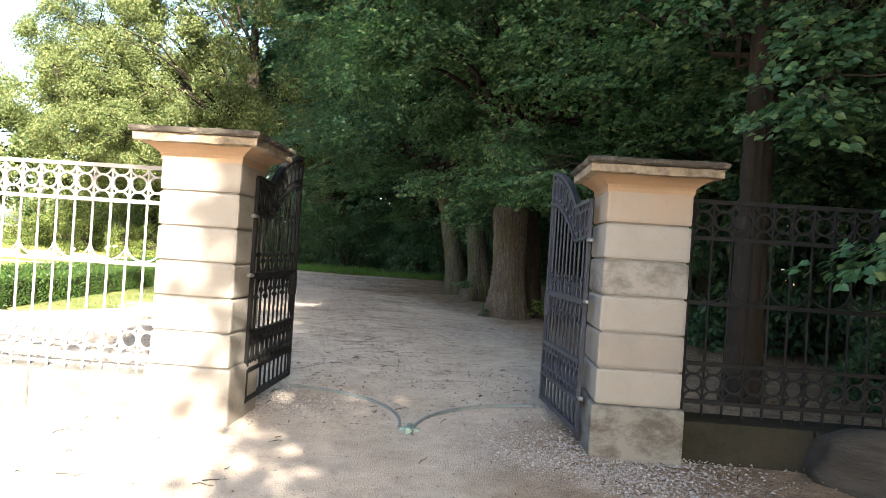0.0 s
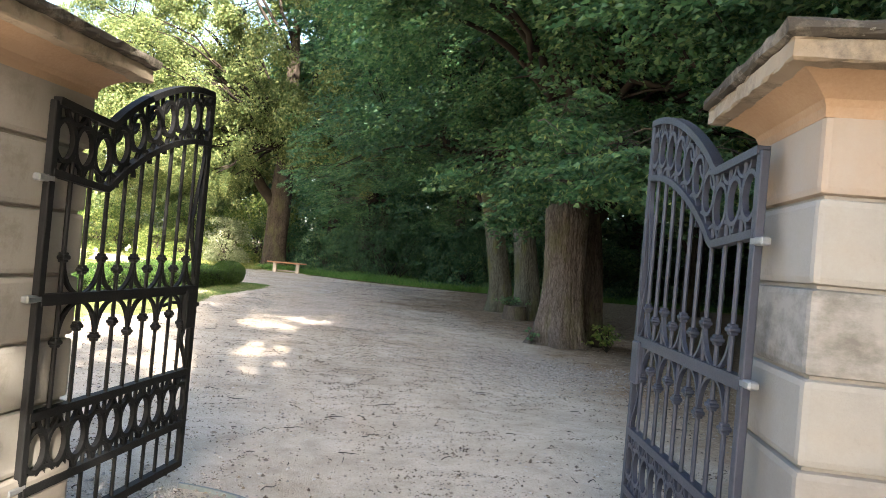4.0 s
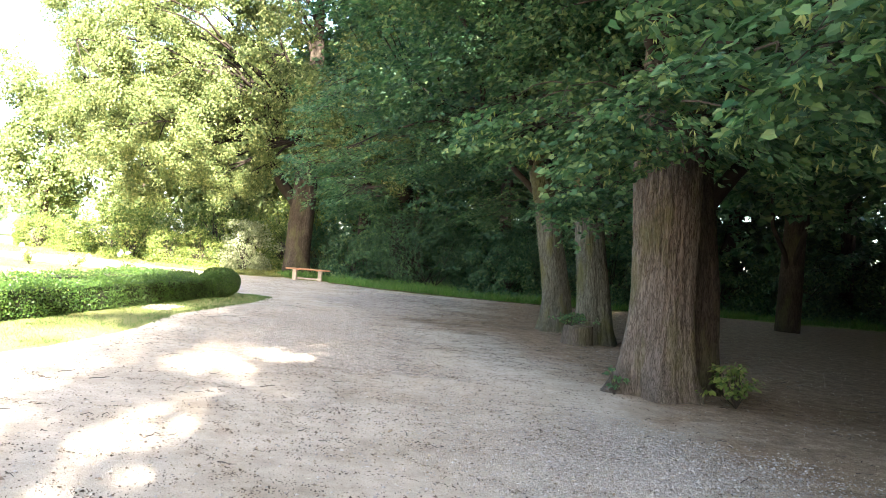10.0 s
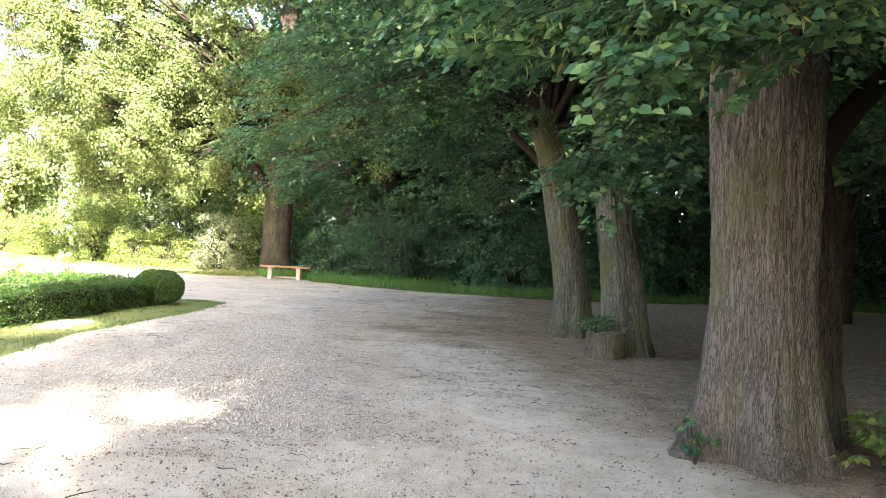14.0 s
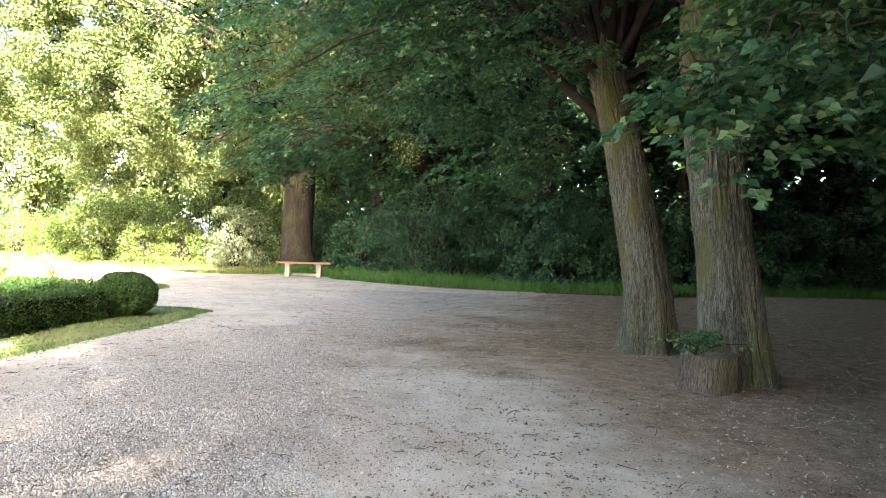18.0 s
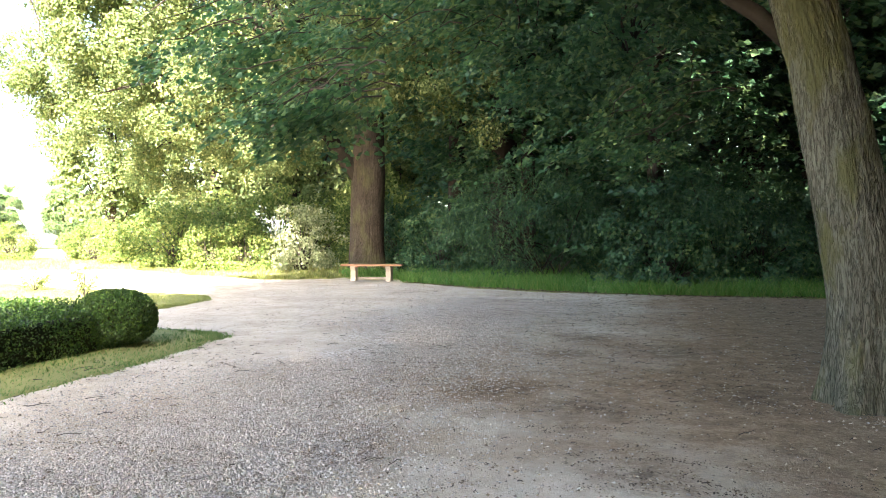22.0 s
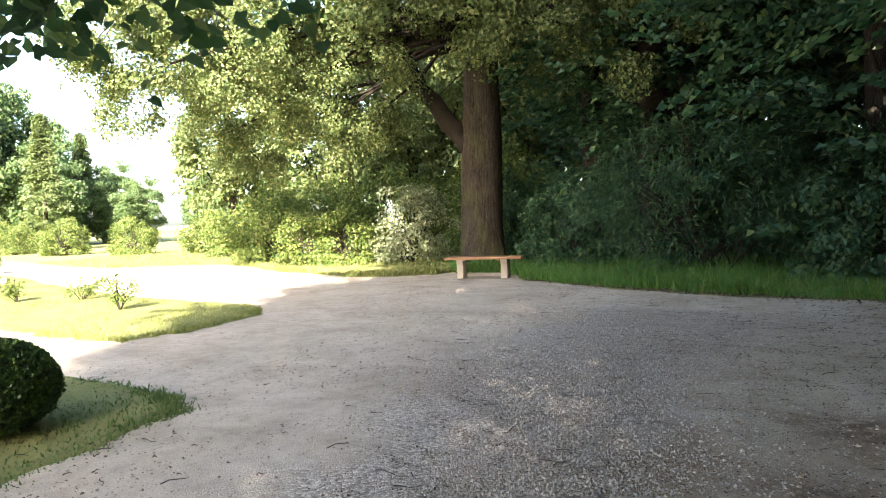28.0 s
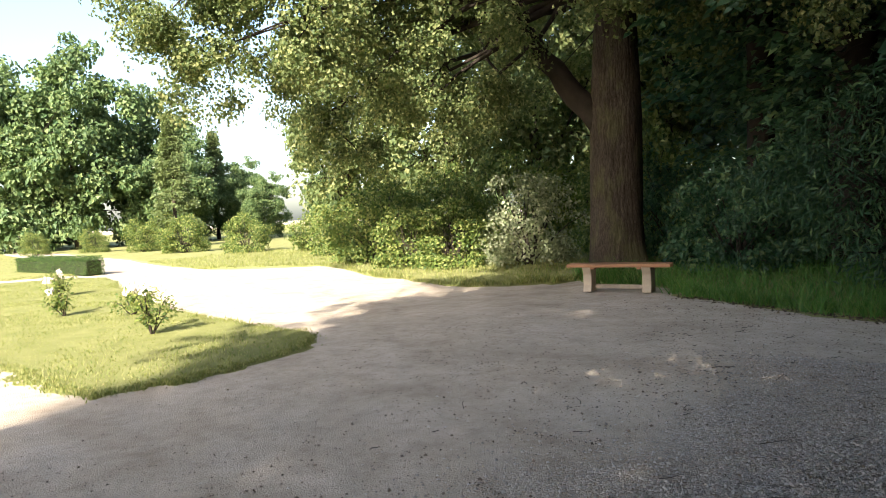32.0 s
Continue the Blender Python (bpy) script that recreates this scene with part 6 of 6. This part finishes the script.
# ---- small things on the ground ----
def pebbles(n, seed):
    """Loose stones on the path, one mass: most in the drift, some round the gate and the first lime."""
    rng = np.random.default_rng(seed)
    pick = rng.uniform(0, 1, n)
    y = rng.uniform(12.0, 27.5, n)
    spread = rng.normal(0, 0.72, n) + rng.uniform(-0.6, 0.6, n)
    x = -2.75 + 0.42 * np.maximum(16 - y, 0) + spread + 0.3 * np.sin(y * 1.3)
    for lo, hi, cx, cy, r in ((0.77, 0.83, 1.9, 9.6, 1.0), (0.83, 0.86, -0.85, 3.0, 0.35), (0.86, 0.91, 1.6, 1.7, 0.5), (0.91, 0.95, -0.3, 8.0, 4.0), (0.95, 1.0, -0.5, 19.0, 5.0)):
        m = (pick > lo) & (pick <= hi)
        x[m], y[m] = rng.normal(cx, r, m.sum()), rng.normal(cy, r, m.sum())
    p = np.column_stack([x, y, np.zeros(n)])
    p = p[(x > -5.0) & (x < 6) & (y > -2.5)]
    m = len(p)
    octa = np.array([(1, 0, 0), (0, 1, 0), (-1, 0, 0), (0, -1, 0), (0, 0, 0.7), (0, 0, -0.5)])
    s = 0.0065 + 0.0095 * rng.uniform(0, 1, (m, 1)) ** 2
    a = rng.uniform(0, 6.28, m)
    ca, sa = np.cos(a)[:, None], np.sin(a)[:, None]
    o = octa[None] * s[:, None] * rng.uniform(0.6, 1.3, (m, 6, 1))
    x = o[:, :, 0] * ca - o[:, :, 1] * sa
    y = o[:, :, 0] * sa + o[:, :, 1] * ca
    v = (p[:, None] + np.stack([x, y, o[:, :, 2]], -1)).reshape(-1, 3)
    f = np.array([(0, 1, 4), (1, 2, 4), (2, 3, 4), (3, 0, 4)])
    f = (np.arange(m) * 6)[:, None, None] + f[None]
    return tagged(new("loose_gravel", np_mesh("loose_gravel", v, f.reshape(-1, 3), M_PEBBLE)), "loose grey gravel on the path", "gravel", kind="stuff")


def stray_stones(n, seed):
    """Single stones and clods lying about on the trodden sand."""
    rng = np.random.default_rng(seed)
    y = rng.uniform(2.0, 31.0, n)
    x = rng.uniform(-4.2, 3.6, n) - 0.16 * np.maximum(y - 12, 0)
    s = 0.005 + 0.013 * rng.uniform(0, 1, (n, 1)) ** 4
    octa = np.array([(1, 0, 0), (0, 1, 0), (-1, 0, 0), (0, -1, 0), (0, 0, 0.75), (0, 0, -0.5)])
    v = np.column_stack([x, y, np.zeros(n)])[:, None] + octa[None] * s[:, None] * rng.uniform(0.55, 1.35, (n, 6, 1))
    f = (np.arange(n) * 6)[:, None, None] + np.array([(0, 1, 4), (1, 2, 4), (2, 3, 4), (3, 0, 4)])[None]
    return tagged(new("stray_stones", np_mesh("stray_stones", v.reshape(-1, 3), f.reshape(-1, 3), M_CLOD)), "single stones and brown clods strewn on the path", "gravel", kind="stuff")


def litter(n, seed, box2, size, label, material=M_LITTER):
    rng = np.random.default_rng(seed)
    (x0, y0), (x1, y1) = box2
    m = max(8, n // 45)
    hubs = rng.uniform((x0, y0), (x1, y1), (m, 2))
    strew = hubs[rng.integers(0, m, n)] + rng.normal(0, 1, (n, 2)) * rng.uniform(0.05, 0.9, (n, 1))
    p = np.column_stack([strew, np.full(n, 0.012)])
    way = np.column_stack([rng.normal(0, 1, (n, 2)), rng.normal(0, 0.12, n)])
    up = np.array([[0, 0, 1.0]]) + rng.normal(0, 0.3, (n, 3))
    v, f = leaves(p, way, up, size * rng.uniform(0.5, 1.3, n), rng)
    return tagged(new("leaf_litter", np_mesh("leaf_litter", v, f, material)), label, "leaf litter", kind="stuff")


def twigs(n, seed):
    rng = np.random.default_rng(seed)
    pieces = []
    for _ in range(n):
        x, y, a = rng.uniform(-5.5, 5), rng.uniform(-1.5, 29), rng.normal(0.3, 0.8)
        L = 0.04 + 0.16 * rng.uniform(0, 1) ** 3
        d = np.array([math.cos(a), math.sin(a), 0]) * L
        pieces.append(tube(bend((x, y, 0.008), np.array((x, y, 0.012)) + d, 0.004, 4, rng, 0.006), np.linspace(0.004, 0.002, 4), 4, cap=False))
    v, f = join(pieces)
    return tagged(new("fallen_twigs", np_mesh("fallen_twigs", v, f, M_TWIG)), "small fallen twigs scattered on the gravel", "twigs", kind="stuff")


pebbles(125000, 91)
stray_stones(26000, 98)
litter(11000, 92, ((-4.5, -2.5), (2.5, 29)), 0.02, "dry leaf bits scattered on the gravel")
litter(20000, 93, ((-1.5, 7.5), (8, 29)), 0.022, "brown leaf litter under the lime trees")
litter(34000, 97, ((-8.0, 3.0), (4.0, 30.5)), 0.017, "dark crumbs of leaf and earth scattered on the path", M_DEBRIS)
twigs(1300, 94)


def debris(n, seed):
    """Thin drifts of dark leaf bits that rain and feet have swept together."""
    rng = np.random.default_rng(seed)
    pts = []
    for _ in range(n):
        y = rng.uniform(4.0, 27.5)
        x = rng.normal(0.2 - 0.09 * (y - 8), 1.7)
        if x < -4.6:
            continue
        a, bow, L = rng.normal(0, 0.5), rng.normal(0, 0.5), rng.uniform(0.15, 0.9)
        m = int(L * rng.uniform(50, 120))
        t = rng.uniform(-0.5, 0.5, m) * L
        px = x + t * math.cos(a) - bow * t * t * math.sin(a) + rng.normal(0, 0.018, m)
        py = y + t * math.sin(a) + bow * t * t * math.cos(a) + rng.normal(0, 0.018, m)
        pts.append(np.column_stack([px, py, np.full(m, 0.008)]))
    p = np.vstack(pts)
    way = np.column_stack([rng.normal(0, 1, (len(p), 2)), rng.normal(0, 0.15, len(p))])
    v, f = leaves(p, way, np.array([[0, 0, 1.0]]) + rng.normal(0, 0.35, p.shape), 0.015 * rng.uniform(0.4, 1.4, len(p)), rng)
    return tagged(new("swept_debris", np_mesh("swept_debris", v, f, M_DEBRIS)), "thin dark drifts of swept-together leaf bits on the path", "leaf litter", kind="stuff")


debris(900, 95)


def verge_litter(n, seed):
    """Brown leaves caught along the edge of the verge."""
    rng = np.random.default_rng(seed)
    way = np.array([(-6.1, 31.4), (-4.0, 30.25), (-1.9, 29.4), (0.6, 28.9), (3.2, 29.1), (6.3, 30.6)])
    t = rng.uniform(0, 5, n)
    x, y = np.interp(t, np.arange(6), way[:, 0]), np.interp(t, np.arange(6), way[:, 1])
    p = np.column_stack([x + rng.normal(0, 0.1, n), y - 0.12 + rng.normal(0, 0.14, n), np.full(n, 0.01)])
    d = np.column_stack([rng.normal(0, 1, (n, 2)), rng.normal(0, 0.2, n)])
    v, f = leaves(p, d, np.array([[0, 0, 1.0]]) + rng.normal(0, 0.4, p.shape), 0.045 * rng.uniform(0.4, 1.3, n), rng)
    return tagged(new("verge_litter", np_mesh("verge_litter", v, f, M_DEBRIS)), "dark leaf litter caught along the grass verge", "leaf litter", kind="stuff")


verge_litter(3200, 96)
